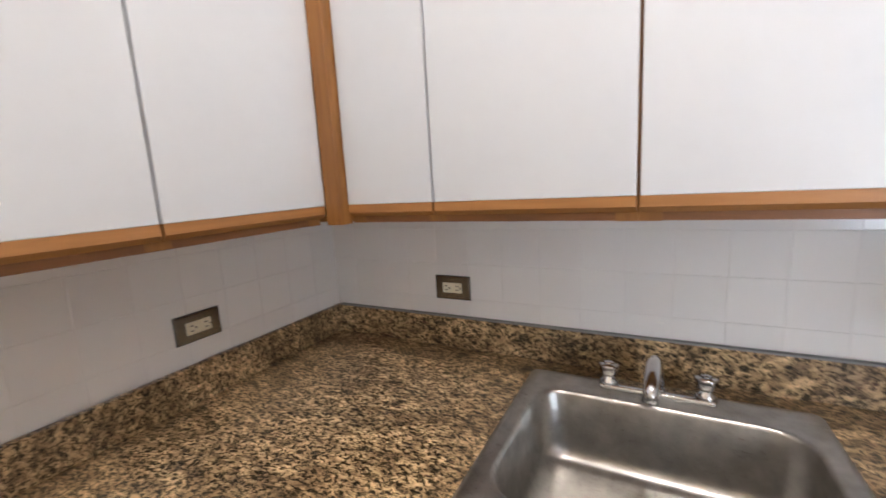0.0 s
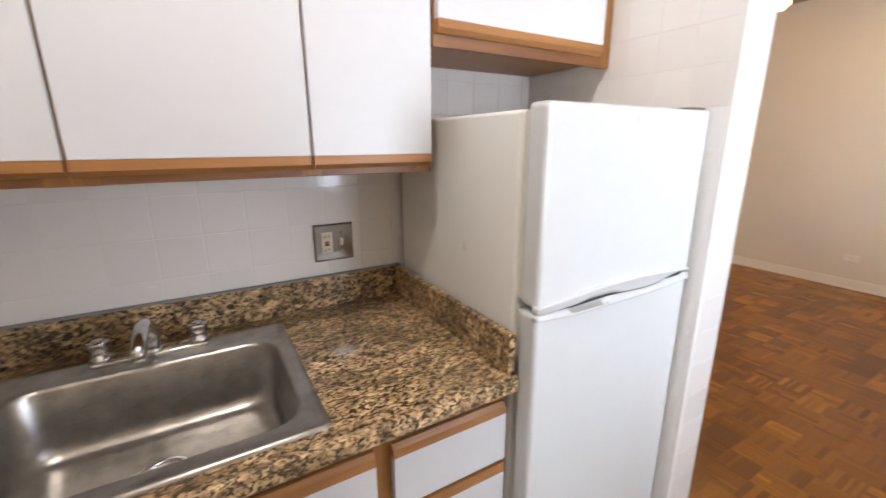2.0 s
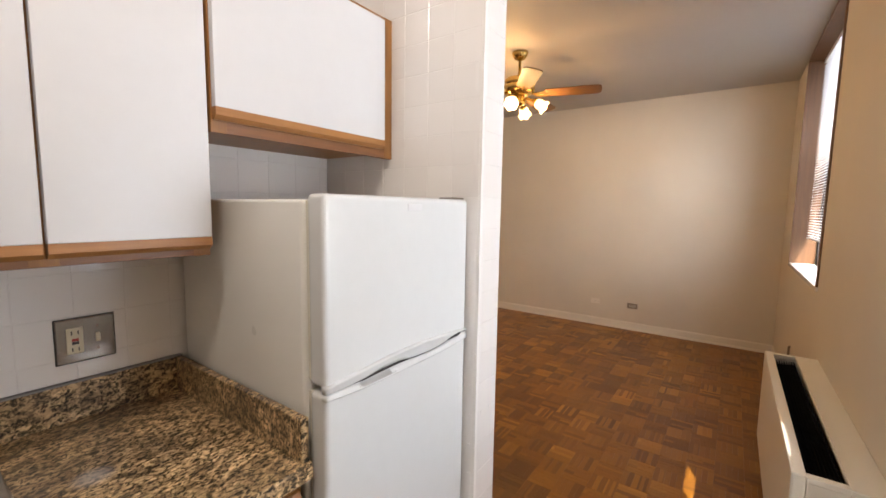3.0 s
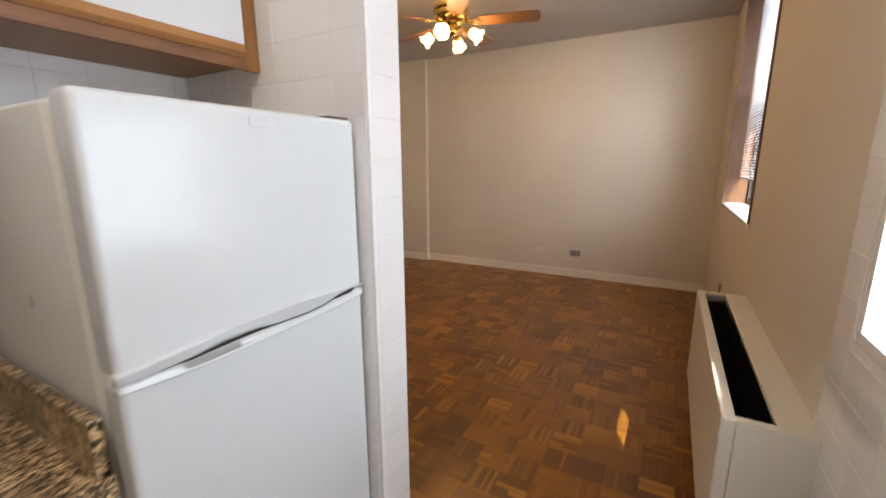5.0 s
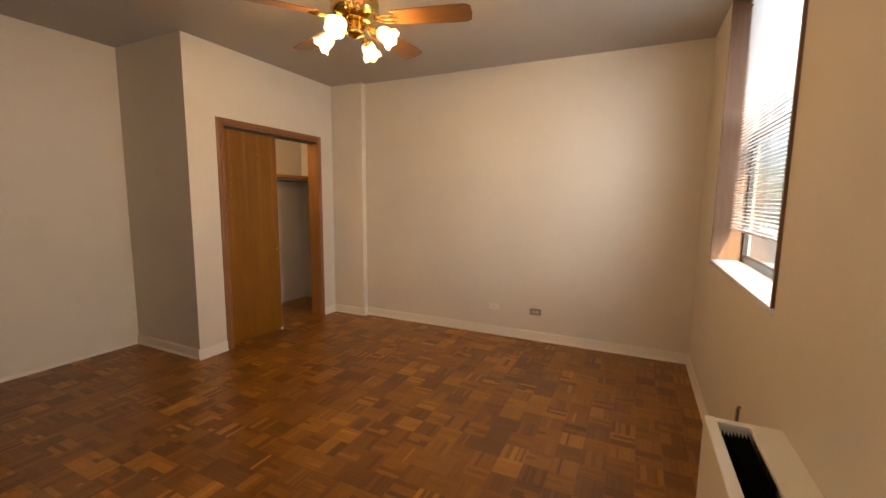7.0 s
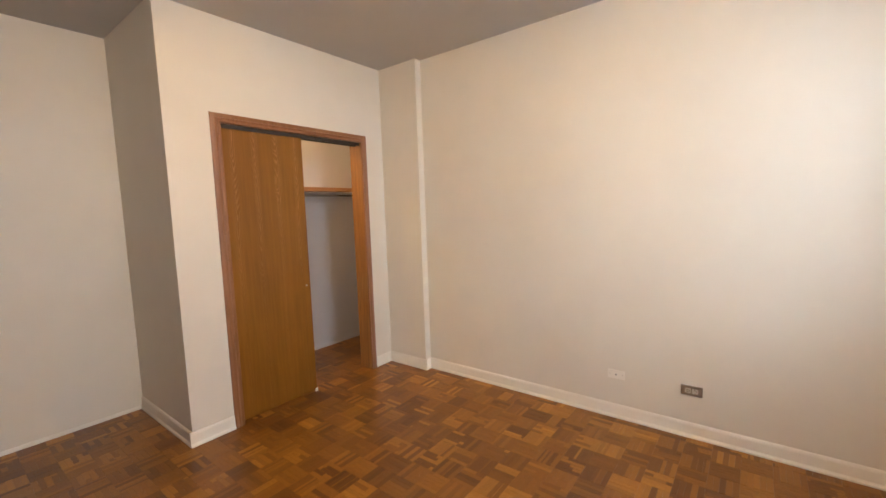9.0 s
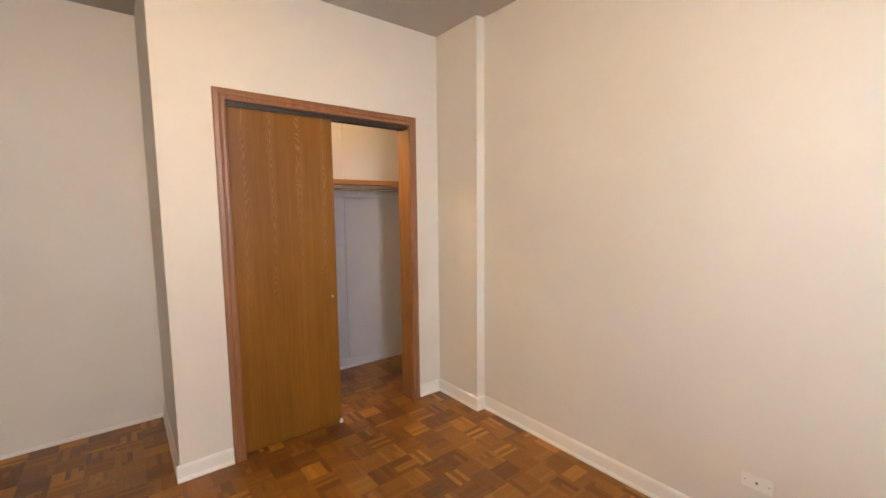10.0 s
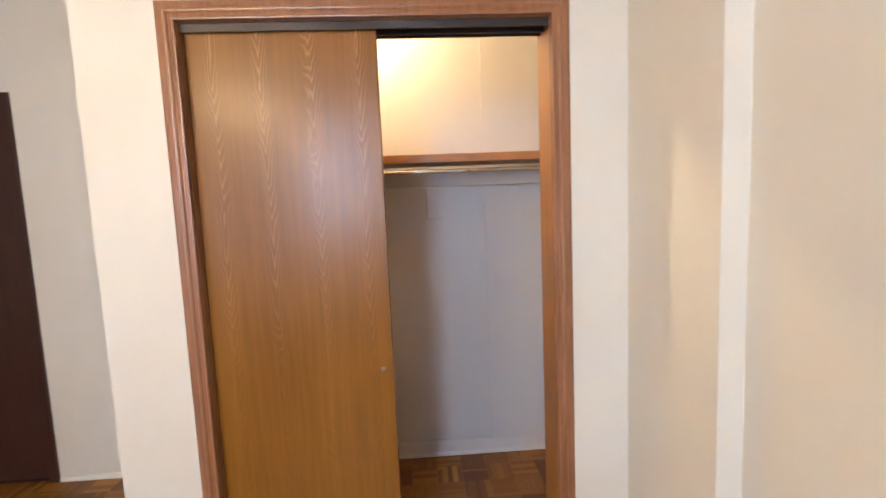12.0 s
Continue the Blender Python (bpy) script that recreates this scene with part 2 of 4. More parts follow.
def tile_glaze():
    n = Nodes("white_tile_glaze").put(rough=0.12, coat=0.3)
    oi = n.node("ShaderNodeObjectInfo")
    n.base(n.ramp(oi.outputs["Random"], [(0.0, (0.775, 0.755, 0.735)), (1.0, (0.81, 0.79, 0.77))]))
    n.bump(n.noise(n.coords(), 18, 2), 0.08, 0.003)
    return n.mat


def parquet(name, by_object):
    n = Nodes(name).put(rough=0.3, coat=0.10, coat_rough=0.22)
    geo = n.node("ShaderNodeNewGeometry")
    rnd = geo.outputs["Random Per Island"]
    cell = n.node("ShaderNodeVectorMath", operation="SUBTRACT")
    n.link(geo.outputs["Position"], cell.inputs[0])
    cell.inputs[1].default_value = (1.96, -0.48, 0)
    div = n.node("ShaderNodeVectorMath", operation="DIVIDE")
    n.link(cell.outputs[0], div.inputs[0])
    div.inputs[1].default_value = (0.14, 0.14, 100.0)
    flo = n.node("ShaderNodeVectorMath", operation="FLOOR")
    n.link(div.outputs[0], flo.inputs[0])
    wn_ = n.node("ShaderNodeTexWhiteNoise")
    n.link(flo.outputs[0], wn_.inputs["Vector"])
    if by_object:
        oi = n.node("ShaderNodeObjectInfo")
        add = n.node("ShaderNodeMath", operation="ADD")
        n.link(rnd, add.inputs[0])
        n.link(oi.outputs["Random"], add.inputs[1])
        fr = n.node("ShaderNodeMath", operation="FRACT")
        n.link(add.outputs[0], fr.inputs[0])
        rnd = fr.outputs[0]
    block = n.ramp(wn_.outputs["Value"], [(0.0, (0.140, 0.046, 0.005)), (0.35, (0.220, 0.082, 0.007)), (0.8, (0.300, 0.119, 0.010)), (1.0, (0.44, 0.195, 0.021))])
    strip = n.ramp(rnd, [(0.0, (0.74, 0.71, 0.69)), (0.10, (0.93, 0.92, 0.91)), (0.88, (1.04, 1.04, 1.04)), (1.0, (1.22, 1.26, 1.3))])
    tone = n.mix(1.0, block, strip, "MULTIPLY")
    v = n.coords(source="Object")
    gx = n.noise(n.coords((1, 12, 1)), 22, 4, 0.6)
    gy = n.noise(n.coords((12, 1, 1)), 22, 4, 0.6)
    both = n.node("ShaderNodeMath", operation="MULTIPLY")
    n.link(gx, both.inputs[0])
    n.link(gy, both.inputs[1])
    grain = n.ramp(both.outputs[0], [(0.12, (0.72, 0.70, 0.68)), (0.40, (1.05, 1.05, 1.05))])
    n.base(n.mix(1.0, tone, grain, "MULTIPLY"))
    wear = n.noise(v, 3.0, 5)
    n.rough(n.scale_to(wear, 0.26, 0.46))
    n.bump(both.outputs[0], 0.10, 0.001)
    return n.mat


STEEL, GRANITE, TILE = steel(), granite(), tile_glaze()
PARQ_ONE, PARQ_REST = parquet("parquet_block", True), parquet("parquet_field", False)
GLASS = Nodes("window_glass").put(glass=1.0, rough=0.0, base=(1, 1, 1), ior=1.45).mat
ACRYLIC = Nodes("clear_acrylic").put(glass=0.8, rough=0.08, base=(0.9, 0.9, 0.92), ior=1.45).mat
SHADE = Nodes("lit_frosted_glass").put(base=(0.9, 0.85, 0.75), rough=0.4, emit=(1.0, 0.60, 0.24), glow=1.25).mat
BULB = Nodes("lit_bulb").put(base=(1, 0.9, 0.8), emit=(1.0, 0.75, 0.42), glow=10.0).mat

# ---- builders ----


def mesh_of(name, bm, material):
    me = bpy.data.meshes.new(name)
    bm.normal_update()
    bm.to_mesh(me)
    bm.free()
    for m in (material if isinstance(material, (list, tuple)) else [material]):
        me.materials.append(m)
    return me


def part(name, bm, material, parent=None, label="", smooth=False):
    me = mesh_of(name, bm, material)
    if smooth:
        me.polygons.foreach_set("use_smooth", [True] * len(me.polygons))
    ob = new(name, me)
    if parent:
        ob.parent = parent
    if label:
        ob["label"] = label
    return ob


def group_of(name, label, category, group="", kind="", at=(0, 0, 0)):
    ob = new(name)
    ob.empty_display_size = 0.05
    ob.location = at
    return tagged(ob, label, category, group, kind)


def add_box(bm, lo, hi, bevel=0.0, segments=2):
    """A box between two corners, with rounded edges; added to bm."""
    vs = [bm.verts.new((x, y, z)) for x in (lo[0], hi[0]) for y in (lo[1], hi[1]) for z in (lo[2], hi[2])]
    fs = [bm.faces.new([vs[i] for i in q]) for q in ((0, 1, 3, 2), (4, 6, 7, 5), (0, 4, 5, 1), (2, 3, 7, 6), (0, 2, 6, 4), (1, 5, 7, 3))]
    if bevel > 0:
        es = list({e for f in fs for e in f.edges})
        bmesh.ops.bevel(bm, geom=es, offset=bevel, segments=segments, affect="EDGES", profile=0.5)
    return bm


def box(lo, hi, bevel=0.0, segments=2):
    return add_box(bmesh.new(), lo, hi, bevel, segments)


def boxes(*pairs, bevel=0.0):
    bm = bmesh.new()
    for lo, hi in pairs:
        add_box(bm, lo, hi, bevel)
    return bm


def lathe(bm, profile, centre=(0, 0, 0), m=None, steps=24):
    """Turns (radius, height) pairs about the z axis of m."""
    m = m or Matrix.Translation(centre)
    rings = []
    for r, h in profile:
        rings.append([bm.verts.new(m @ Vector((r * math.cos(a), r * math.sin(a), h))) for a in (2 * math.pi * i / steps for i in range(steps))])
    for a, b in zip(rings, rings[1:]):
        for i in range(steps):
            j = (i + 1) % steps
            bm.faces.new((a[i], a[j], b[j], b[i]))
    for ring, flip in ((rings[0], True), (rings[-1], False)):
        if (ring[0].co - ring[steps // 2].co).length > 1e-4:
            bm.faces.new(list(reversed(ring)) if flip else ring)
    return bm


def tube(bm, points, radius, steps=12):
    """A round tube along points."""
    pts = [Vector(p) for p in points]
    rings = []
    side = None
    for i, p in enumerate(pts):
        way = (pts[min(i + 1, len(pts) - 1)] - pts[max(i - 1, 0)]).normalized()
        if side is None:
            side = way.orthogonal().normalized()
        side = (side - way * side.dot(way)).normalized()
        up = way.cross(side)
        r = radius[i] if isinstance(radius, (list, tuple)) else radius
        rings.append([bm.verts.new(p + (side * math.cos(a) + up * math.sin(a)) * r) for a in (2 * math.pi * k / steps for k in range(steps))])
    for a, b in zip(rings, rings[1:]):
        for i in range(steps):
            j = (i + 1) % steps
            bm.faces.new((a[i], a[j], b[j], b[i]))
    bm.faces.new(list(reversed(rings[0])))
    bm.faces.new(rings[-1])
    return bm


def sweep(bm, profile, start, end, out, up):
    """Drags a closed profile of (out, up) pairs from start to end."""
    start, end, out, up = Vector(start), Vector(end), Vector(out), Vector(up)
    a = [bm.verts.new(start + out * u + up * v) for u, v in profile]
    b = [bm.verts.new(end + out * u + up * v) for u, v in profile]
    k = len(profile)
    for i in range(k):
        j = (i + 1) % k
        bm.faces.new((a[i], a[j], b[j], b[i]))
    bm.faces.new(list(reversed(a)))
    bm.faces.new(b)
    bmesh.ops.recalc_face_normals(bm, faces=bm.faces[:])
    return bm


def setting(name, bm, material, label="", smooth=False):
    ob = part(name, bm, material, None, "", smooth)
    return tagged(ob, label, name.split("_")[0], "", "structure")


# ---- the shell ----
H = 2.79            # ceiling
XF = 6.095          # far wall
YW = -0.48          # window wall
YN = 4.405          # entry wall, also the closet's back
XK = -0.60          # kitchen's side wall
YS = 1.335          # sink wall
YC = 3.466          # closet front
T = 0.16

setting("ground", box((-60, -80, -3.4), (80, 60, -3.3)), OUTSIDE, "plain grey ground outside, below the windows")
setting("floor_kitchen", box((XK - T, YW - 0.3, -0.1), (1.96, YS, -0.002)), VINYL, "unseen kitchen floor, pale to bounce light upwards")
parquet_floor = setting("floor", boxes(((1.96, YW - 0.3, -0.1), (6.58, YN + T, -0.009)), ((XK - T, YS + T, -0.1), (1.96, YN + T, -0.009))), BRONZE, "glossy brown finger parquet floor")
setting("ceiling", box((XK - T, YW - 0.35, H), (6.58, YN + T, H + 0.12)), CEIL, "off-white painted ceiling, darkened for weaker light, slightly uneven")

# window wall with two openings
W1 = (3.868, 5.35, 1.036, 2.765)
W2 = (1.36, 2.19, 1.008, 2.40)
YO = YW - 0.22


def wall_with_openings(x0, x1, y0, y1, holes):
    bm = bmesh.new()
    x = x0
    for a, b, z0, z1 in holes:
        add_box(bm, (x, y0, 0), (a, y1, H))
        if z0 > 0:
            add_box(bm, (a, y0, 0), (b, y1, z0))
        if z1 < H:
            add_box(bm, (a, y0, z1), (b, y1, H))
        x = b
    add_box(bm, (x, y0, 0), (x1, y1, H))
    return bm


wall_window = setting("wall_window", wall_with_openings(XK - T, XF + T, YO, YW, (W2, W1)), WALL, "cream painted wall with two deep windows")
setting("wall_far", box((XF, YW, 0), (XF + T, YC, H)), WALL, "cream painted plaster wall")
setting("wall_pilaster", box((6.025, 3.015, 0), (XF, 3.466, H)), WALL, "shallow cream painted corner pilaster")
setting("wall_entry", wall_with_openings(XK - T, 6.55, YN, YN + T, ((2.19, 3.142, -0.001, 2.185),)), WALL, "cream painted wall with the entry door")
setting("wall_entry_return", box((XK - T, YS + T, 0), (XK, YN, H)), WALL, "plain cream wall")
# closet front with its opening, and its two ends
CX0, CX1, CZ = 4.534, 5.763, 2.107
setting("wall_closet_front", wall_with_openings(4.208, 6.55, YC, YC + 0.11, ((CX0, CX1, -0.001, CZ),)), WALL, "cream painted closet wall with a wide door opening")
setting("wall_closet_side", box((4.208, YC + 0.11, 0), (4.283, YN, H)), WALL, "cream painted end wall of the closet")
setting("wall_closet_end", box((6.45, YC + 0.11, 0), (6.55, YN, H)), CLOSET_SHADED, "white painted end of the closet, greyed for its shade")
setting("wall_closet_back", box((4.283, YN - 0.006, 0), (5.66, YN, H)), CLOSET_SHADED, "white painted back of the closet, greyed for its shade")
setting("wall_closet_chase", box((5.66, YN - 0.014, 0), (6.45, YN, H)), CLOSET_SHADED, "shallow pipe chase at the closet's back")
# kitchen
wall_sink = setting("wall_sink", box((XK - T, YS + 0.0012, 0), (1.778, YS + T, H)), GROUT, "kitchen wall of white square tiles above the counter")
wall_kitchen_side = setting("wall_kitchen_side", box((XK - T, YW, 0), (XK - 0.0012, YS + 0.0012, H)), GROUT, "kitchen side wall of white square tiles")
PX0, PX1, PY = 1.778, 1.914, 0.600     # partition beside the fridge
wall_partition = setting("wall_partition", box((PX0 + 0.0012, PY + 0.0012, 0), (PX1, 1.4948, H)), GROUT, "white tiled end of the kitchen partition")

# ---- baseboards and trim ----
BASE_PROFILE = [(0, 0), (0.018, 0), (0.018, 0.010), (0.012, 0.020), (0.010, 0.024), (0.0095, 0.078), (0.007, 0.088), (0.003, 0.095), (0, 0.096)]


def baseboard(start, end, out, coat=TRIM):
    ob = part("baseboard", sweep(bmesh.new(), BASE_PROFILE, start, end, out, (0, 0, 1)), coat)
    return tagged(ob, "cream painted wooden baseboard with a shoe moulding", "baseboard", "", "structure")


baseboard((XF, YW, 0), (XF, 3.015, 0), (-1, 0, 0))
baseboard((6.025, 3.015, 0), (XF, 3.015, 0), (0, -1, 0))
baseboard((6.025, 2.997, 0), (6.025, YC, 0), (-1, 0, 0))
baseboard((6.007, YC, 0), (5.822, YC, 0), (0, -1, 0))
baseboard((4.476, YC, 0), (4.190, YC, 0), (0, -1, 0))
baseboard((4.208, YC, 0), (4.208, YN, 0), (-1, 0, 0))
tagged(part("shoe_moulding", box((3.15, YN - 0.014, 0), (4.190, YN, 0.028), 0.004), TRIM), "thin cream shoe moulding along the wall", "trim", "", "structure")
baseboard((3.70, YW, 0), (XF - 0.018, YW, 0), (0, 1, 0))
baseboard((4.283, YN - 0.006, 0), (6.45, YN - 0.006, 0), (0, -1, 0), CLOSET_SHADED)
baseboard((PX0, PY, 0), (PX1 + 0.005, PY, 0), (0, -1, 0))

# ---- closet ----
CASING = [(0, 0), (0.017, 0), (0.018, 0.006), (0.014, 0.010), (0.013, 0.022), (0.017, 0.027), (0.018, 0.034), (0.013, 0.038), (0.012, 0.050), (0.011, 0.058), (0.007, 0.066), (0, 0.067)]


def mitred(bm, profile, corners, inward, out):
    """Casing that follows corners; inward: for every corner the way to the wide side."""
    rings = []
    for c, w in zip(corners, inward):
        rings.append([bm.verts.new(Vector(c) + Vector(w) * v + Vector(out) * u) for u, v in profile])
    k = len(profile)
    for a, b in zip(rings, rings[1:]):
        for i in range(k):
            j = (i + 1) % k
            bm.faces.new((a[i], a[j], b[j], b[i]))
    bm.faces.new(rings[0])
    bm.faces.new(list(reversed(rings[-1])))
    bmesh.ops.recalc_face_normals(bm, faces=bm.faces[:])
    return bm


closet = group_of("door_frame", "fluted brown oak casing round the closet opening", "door frame", "", "structure", (5.15, YC, 0))


def under(parent, name, bm, material, label="", smooth=False):
    """A part whose coordinates are given in the world, below a parent that stands away from the origin."""
    ob = part(name, bm, material, parent, label, smooth)
    if not parent.parent:
        ob.matrix_parent_inverse = parent.matrix_basis.inverted()
    return ob


corners = [(CX0, YC, 0), (CX0, YC, CZ), (CX1, YC, CZ), (CX1, YC, 0)]
inward = [(-1, 0, 0), (-1, 0, 1), (1, 0, 1), (1, 0, 0)]
flip = [(u, v * 0.95 - 0.006) for u, v in CASING]
under(closet, "casing", mitred(bmesh.new(), flip, corners, inward, (0, -1, 0)), OAK)
under(closet, "side_jamb", box((CX0, YC, 0), (CX0 + 0.008, YC + 0.145, CZ - 0.008)), OAK)
# Golden oak on this jamb puts the closet bulb's warm light into its colour.
under(closet, "side_jamb", box((CX1 - 0.008, YC, 0), (CX1, YC + 0.145, CZ - 0.008)), CAB_Z)
under(closet, "head_jamb", box((CX0, YC, CZ - 0.008), (CX1, YC + 0.145, CZ)), OAK_X)
under(closet, "track", boxes(((CX0 + 0.008, YC + 0.010, CZ - 0.034), (CX1 - 0.008, YC + 0.014, CZ - 0.008)),
                             ((CX0 + 0.008, YC + 0.062, CZ - 0.034), (CX1 - 0.008, YC + 0.066, CZ - 0.008)),
                             ((CX0 + 0.008, YC + 0.106, CZ - 0.028), (CX1 - 0.008, YC + 0.109, CZ - 0.008))), BRONZE, "dark bronze sliding track")


def sliding_door(x0, x1, y0, label):
    d = group_of("sliding_door", label, "door", "closet doors", "", (x0, y0, 0.012))
    under(d, "panel", box((x0, y0, 0.012), (x1, y0 + 0.034, CZ - 0.020), 0.002), OAK_DOOR)
    under(d, "bottom_guide", box((x1 - 0.014, y0 - 0.006, 0.0), (x1 + 0.006, y0 + 0.04, 0.03), 0.002), WHITE_PL, "small white plastic floor guide")
    return d


front_door = sliding_door(CX0 + 0.010, 5.170, YC + 0.026, "golden oak veneer sliding closet door, slid to one side")
lock = bmesh.new()
lathe(lock, [(0.009, 0), (0.009, 0.002), (0.006, 0.003), (0.002, 0.0033)], m=pose(5.134, YC + 0.026, 0.905, 90))
lock_ob = under(front_door, "lock", lock, BROWN_METAL, "small round bronze lock", True)
sliding_door(CX0 + 0.05, 5.150, YC + 0.070, "oak veneer sliding door stacked behind the front one")

shelf = group_of("closet_shelf", "oak closet shelf on cleats across the closet", "shelf", "", "", (5.1, 4.2, 1.72))
under(shelf, "board", box((4.283, 4.07, 1.712), (6.45, YN - 0.036, 1.732), 0.002), CAB_SHADED)
under(shelf, "front_edge", box((4.283, 4.05, 1.698), (6.45, 4.069, 1.738), 0.003), CAB_X, "oak front edge with a dark knot")
under(shelf, "cleat", box((4.283, YN - 0.055, 1.60), (6.45, YN - 0.036, 1.685), 0.003), CLOSET_SHADED, "white painted wall cleat, greyed like the closet walls")
tagged(part("wire", tube(bmesh.new(), [(5.33, YN - 0.009, 1.60), (5.33, YN - 0.009, 1.43), (5.332, YN - 0.009, 1.42), (5.41, YN - 0.009, 1.42)], 0.0014, 6), BROWN_METAL), "thin bent wire on the closet's back wall", "wire")
rod = tagged(part("closet_rod", tube(bmesh.new(), [(4.283, 4.058, 1.655), (6.45, 4.058, 1.655)], 0.010), CHROME, None, "", True), "chrome hanging rod below the closet shelf", "rod")
nail = group_of("closet_light", "lit bare bulb in a porcelain holder with a pull chain", "light", "", "", (4.95, 4.16, H))
b = bmesh.new()
lathe(b, [(0.055, 0), (0.055, -0.02), (0.035, -0.045), (0.024, -0.06)], (4.95, 4.16, H))
under(nail, "holder", b, WHITE_PL, "", True)
b = bmesh.new()
lathe(b, [(0.012, -0.06), (0.018, -0.085), (0.031, -0.115), (0.030, -0.14), (0.018, -0.158), (0.002, -0.163)], (4.95, 4.16, H))
under(nail, "bulb", b, BULB, "glowing bulb", True).visible_shadow = False
b = bmesh.new()
tube(b, [(5.07, 4.15, H - 0.02), (5.07, 4.15, 2.02)], 0.0018, 6)
tube(b, [(5.07, 4.15, 2.02), (5.07, 4.15, 1.985)], 0.005, 8)
under(nail, "pull_chain", b, CHROME)
lamp_point("closet_bulb", (4.95, 4.16, H - 0.115), 14, (1.0, 0.63, 0.27), 0.04)

# ---- entry door ----
entry = group_of("door_entry", "very dark stained wooden entry door, shut, in a dark frame", "door", "", "structure", (2.65, YN, 0))
under(entry, "leaf", box((2.245, YN + 0.02, 0.008), (3.088, YN + 0.062, 2.13), 0.003), DARK_DOOR)
under(entry, "frame", boxes(((2.19, YN - 0.012, 0), (2.24, YN + 0.1, 2.185)), ((3.092, YN - 0.012, 0), (3.142, YN + 0.1, 2.185)), ((2.24, YN - 0.012, 2.134), (3.092, YN + 0.1, 2.185))), DARK_DOOR)
for hz in (0.33, 1.14, 1.95):
    b = bmesh.new()
    tube(b, [(3.090, YN + 0.012, hz - 0.045), (3.090, YN + 0.012, hz + 0.045)], 0.008, 10)
    under(entry, "hinge", b, BLACK, "black butt hinge", True)
setting("wall_hall_back", box((2.19, YN + 0.1, 0), (3.142, YN + 0.16, 2.185)), WALL, "plain wall closing the doorway")

# ---- windows ----


def window(name, w, label, lining, zm):
    x0, x1, z0, z1 = w
    g = group_of(name, label, "window", "", "structure", ((x0 + x1) / 2, YW, z0))
    yi = YW - 0.16
    under(g, "jamb", box((x0, yi, z0), (x0 + 0.018, YW + 0.011, z1), 0.001), lining)
    under(g, "jamb", box((x1 - 0.018, yi, z0), (x1, YW + 0.011, z1), 0.001), lining)
    under(g, "head", box((x0 + 0.018, yi, z1 - 0.02), (x1 - 0.018, YW + 0.011, z1), 0.001), lining)
    under(g, "sill", box((x0 - 0.004, yi, z0 - 0.012), (x1 + 0.004, YW + 0.012, z0 + 0.016), 0.003), SILL, "white marble window sill")
    for k, (a, c, yy) in enumerate(((z0 + 0.016, zm + 0.02, yi - 0.006), (zm - 0.02, z1, yi - 0.036))):
        s = under(g, "sash", boxes(((x0, yy - 0.03, a), (x0 + 0.045, yy, c)), ((x1 - 0.045, yy - 0.03, a), (x1, yy, c)),
                                   ((x0 + 0.045, yy - 0.03, a), (x1 - 0.045, yy, a + 0.045)), ((x0 + 0.045, yy - 0.03, c - 0.04), (x1 - 0.045, yy, c))), BRONZE, "dark bronze metal sash")
        p = part("pane", box((x0 + 0.045, yy - 0.018, a + 0.045), (x1 - 0.045, yy - 0.013, c - 0.04)), GLASS, s)
        p.visible_shadow = False
    return g


window_1 = window("window_1", W1, "tall double-hung window in a brown wooden reveal", JAMB, 1.90)
window_2 = window("window_2", W2, "double-hung kitchen window in a white painted reveal", WHITE_PL, 1.63)

slat_mesh = None


def blind(w, bottom, label, tilt):
    """A venetian blind that hangs to a given height."""
    global slat_mesh
    x0, x1, z0, z1 = w
    y = YW - 0.10
    g = group_of("venetian_blind", label, "blind", "window blinds", "", ((x0 + x1) / 2, y, z1 - 0.02))
    a, c = x0 + 0.03, x1 - 0.03
    under(g, "head_rail", box((a, y - 0.014, z1 - 0.052), (c, y + 0.014, z1 - 0.02), 0.002), SLAT)
    under(g, "bottom_rail", box((a, y - 0.012, bottom), (c, y + 0.012, bottom + 0.014), 0.003), SLAT)
    bm = bmesh.new()
    prof = [(-0.0125, -0.0012), (-0.006, 0.0006), (0, 0.0012), (0.006, 0.0006), (0.0125, -0.0012)]
    up = [[bm.verts.new((s * (c - a) / 2, u, v + d)) for u, v in prof] for d in (0.0004, -0.0004) for s in (-1, 1)]
    for i in range(4):
        bm.faces.new((up[0][i], up[1][i], up[1][i + 1], up[0][i + 1]))
        bm.faces.new((up[2][i], up[2][i + 1], up[3][i + 1], up[3][i]))
    me = mesh_of("slat", bm, SLAT)
    z = bottom + 0.03
    k = 0
    while z < z1 - 0.06:
        s = new("slat", me)
        s.parent = g
        s.matrix_parent_inverse = g.matrix_basis.inverted()
        s.matrix_basis = pose((a + c) / 2, y, z, tilt + 3 * math.sin(k * 1.7), 0, 0)
        z += 0.021
        k += 1
    for cx in (a + 0.12, c - 0.12):
        b = bmesh.new()
        for dy in (-0.0135, 0.0135):
            tube(b, [(cx, y + dy, bottom), (cx, y + dy, z1 - 0.05)], 0.0008, 5)
        under(g, "ladder_cord", b, SLAT)
    b = bmesh.new()
    tube(b, [(a + 0.09, y + 0.02, z1 - 0.05), (a + 0.09, y + 0.022, z1 - 0.62)], 0.003, 6)
    under(g, "tilt_wand", b, ACRYLIC)
    return g


blind(W1, 1.27, "white venetian blind lowered to just above the sill", -10)
blind(W2, 1.655, "white venetian blind drawn half way up", 30)

# ---- convector below the windows ----
heater = group_of("convector_heater", "long cream metal wall convector with a black grille on top", "heater", "", "", (2.97, YW, 0.17))
hx0, hx1, hy, hz = 2.265, 3.64, -0.25, 0.685
under(heater, "front_panel", box((hx0, hy - 0.038, 0.17), (hx1, hy, hz), 0.006), HEATER)
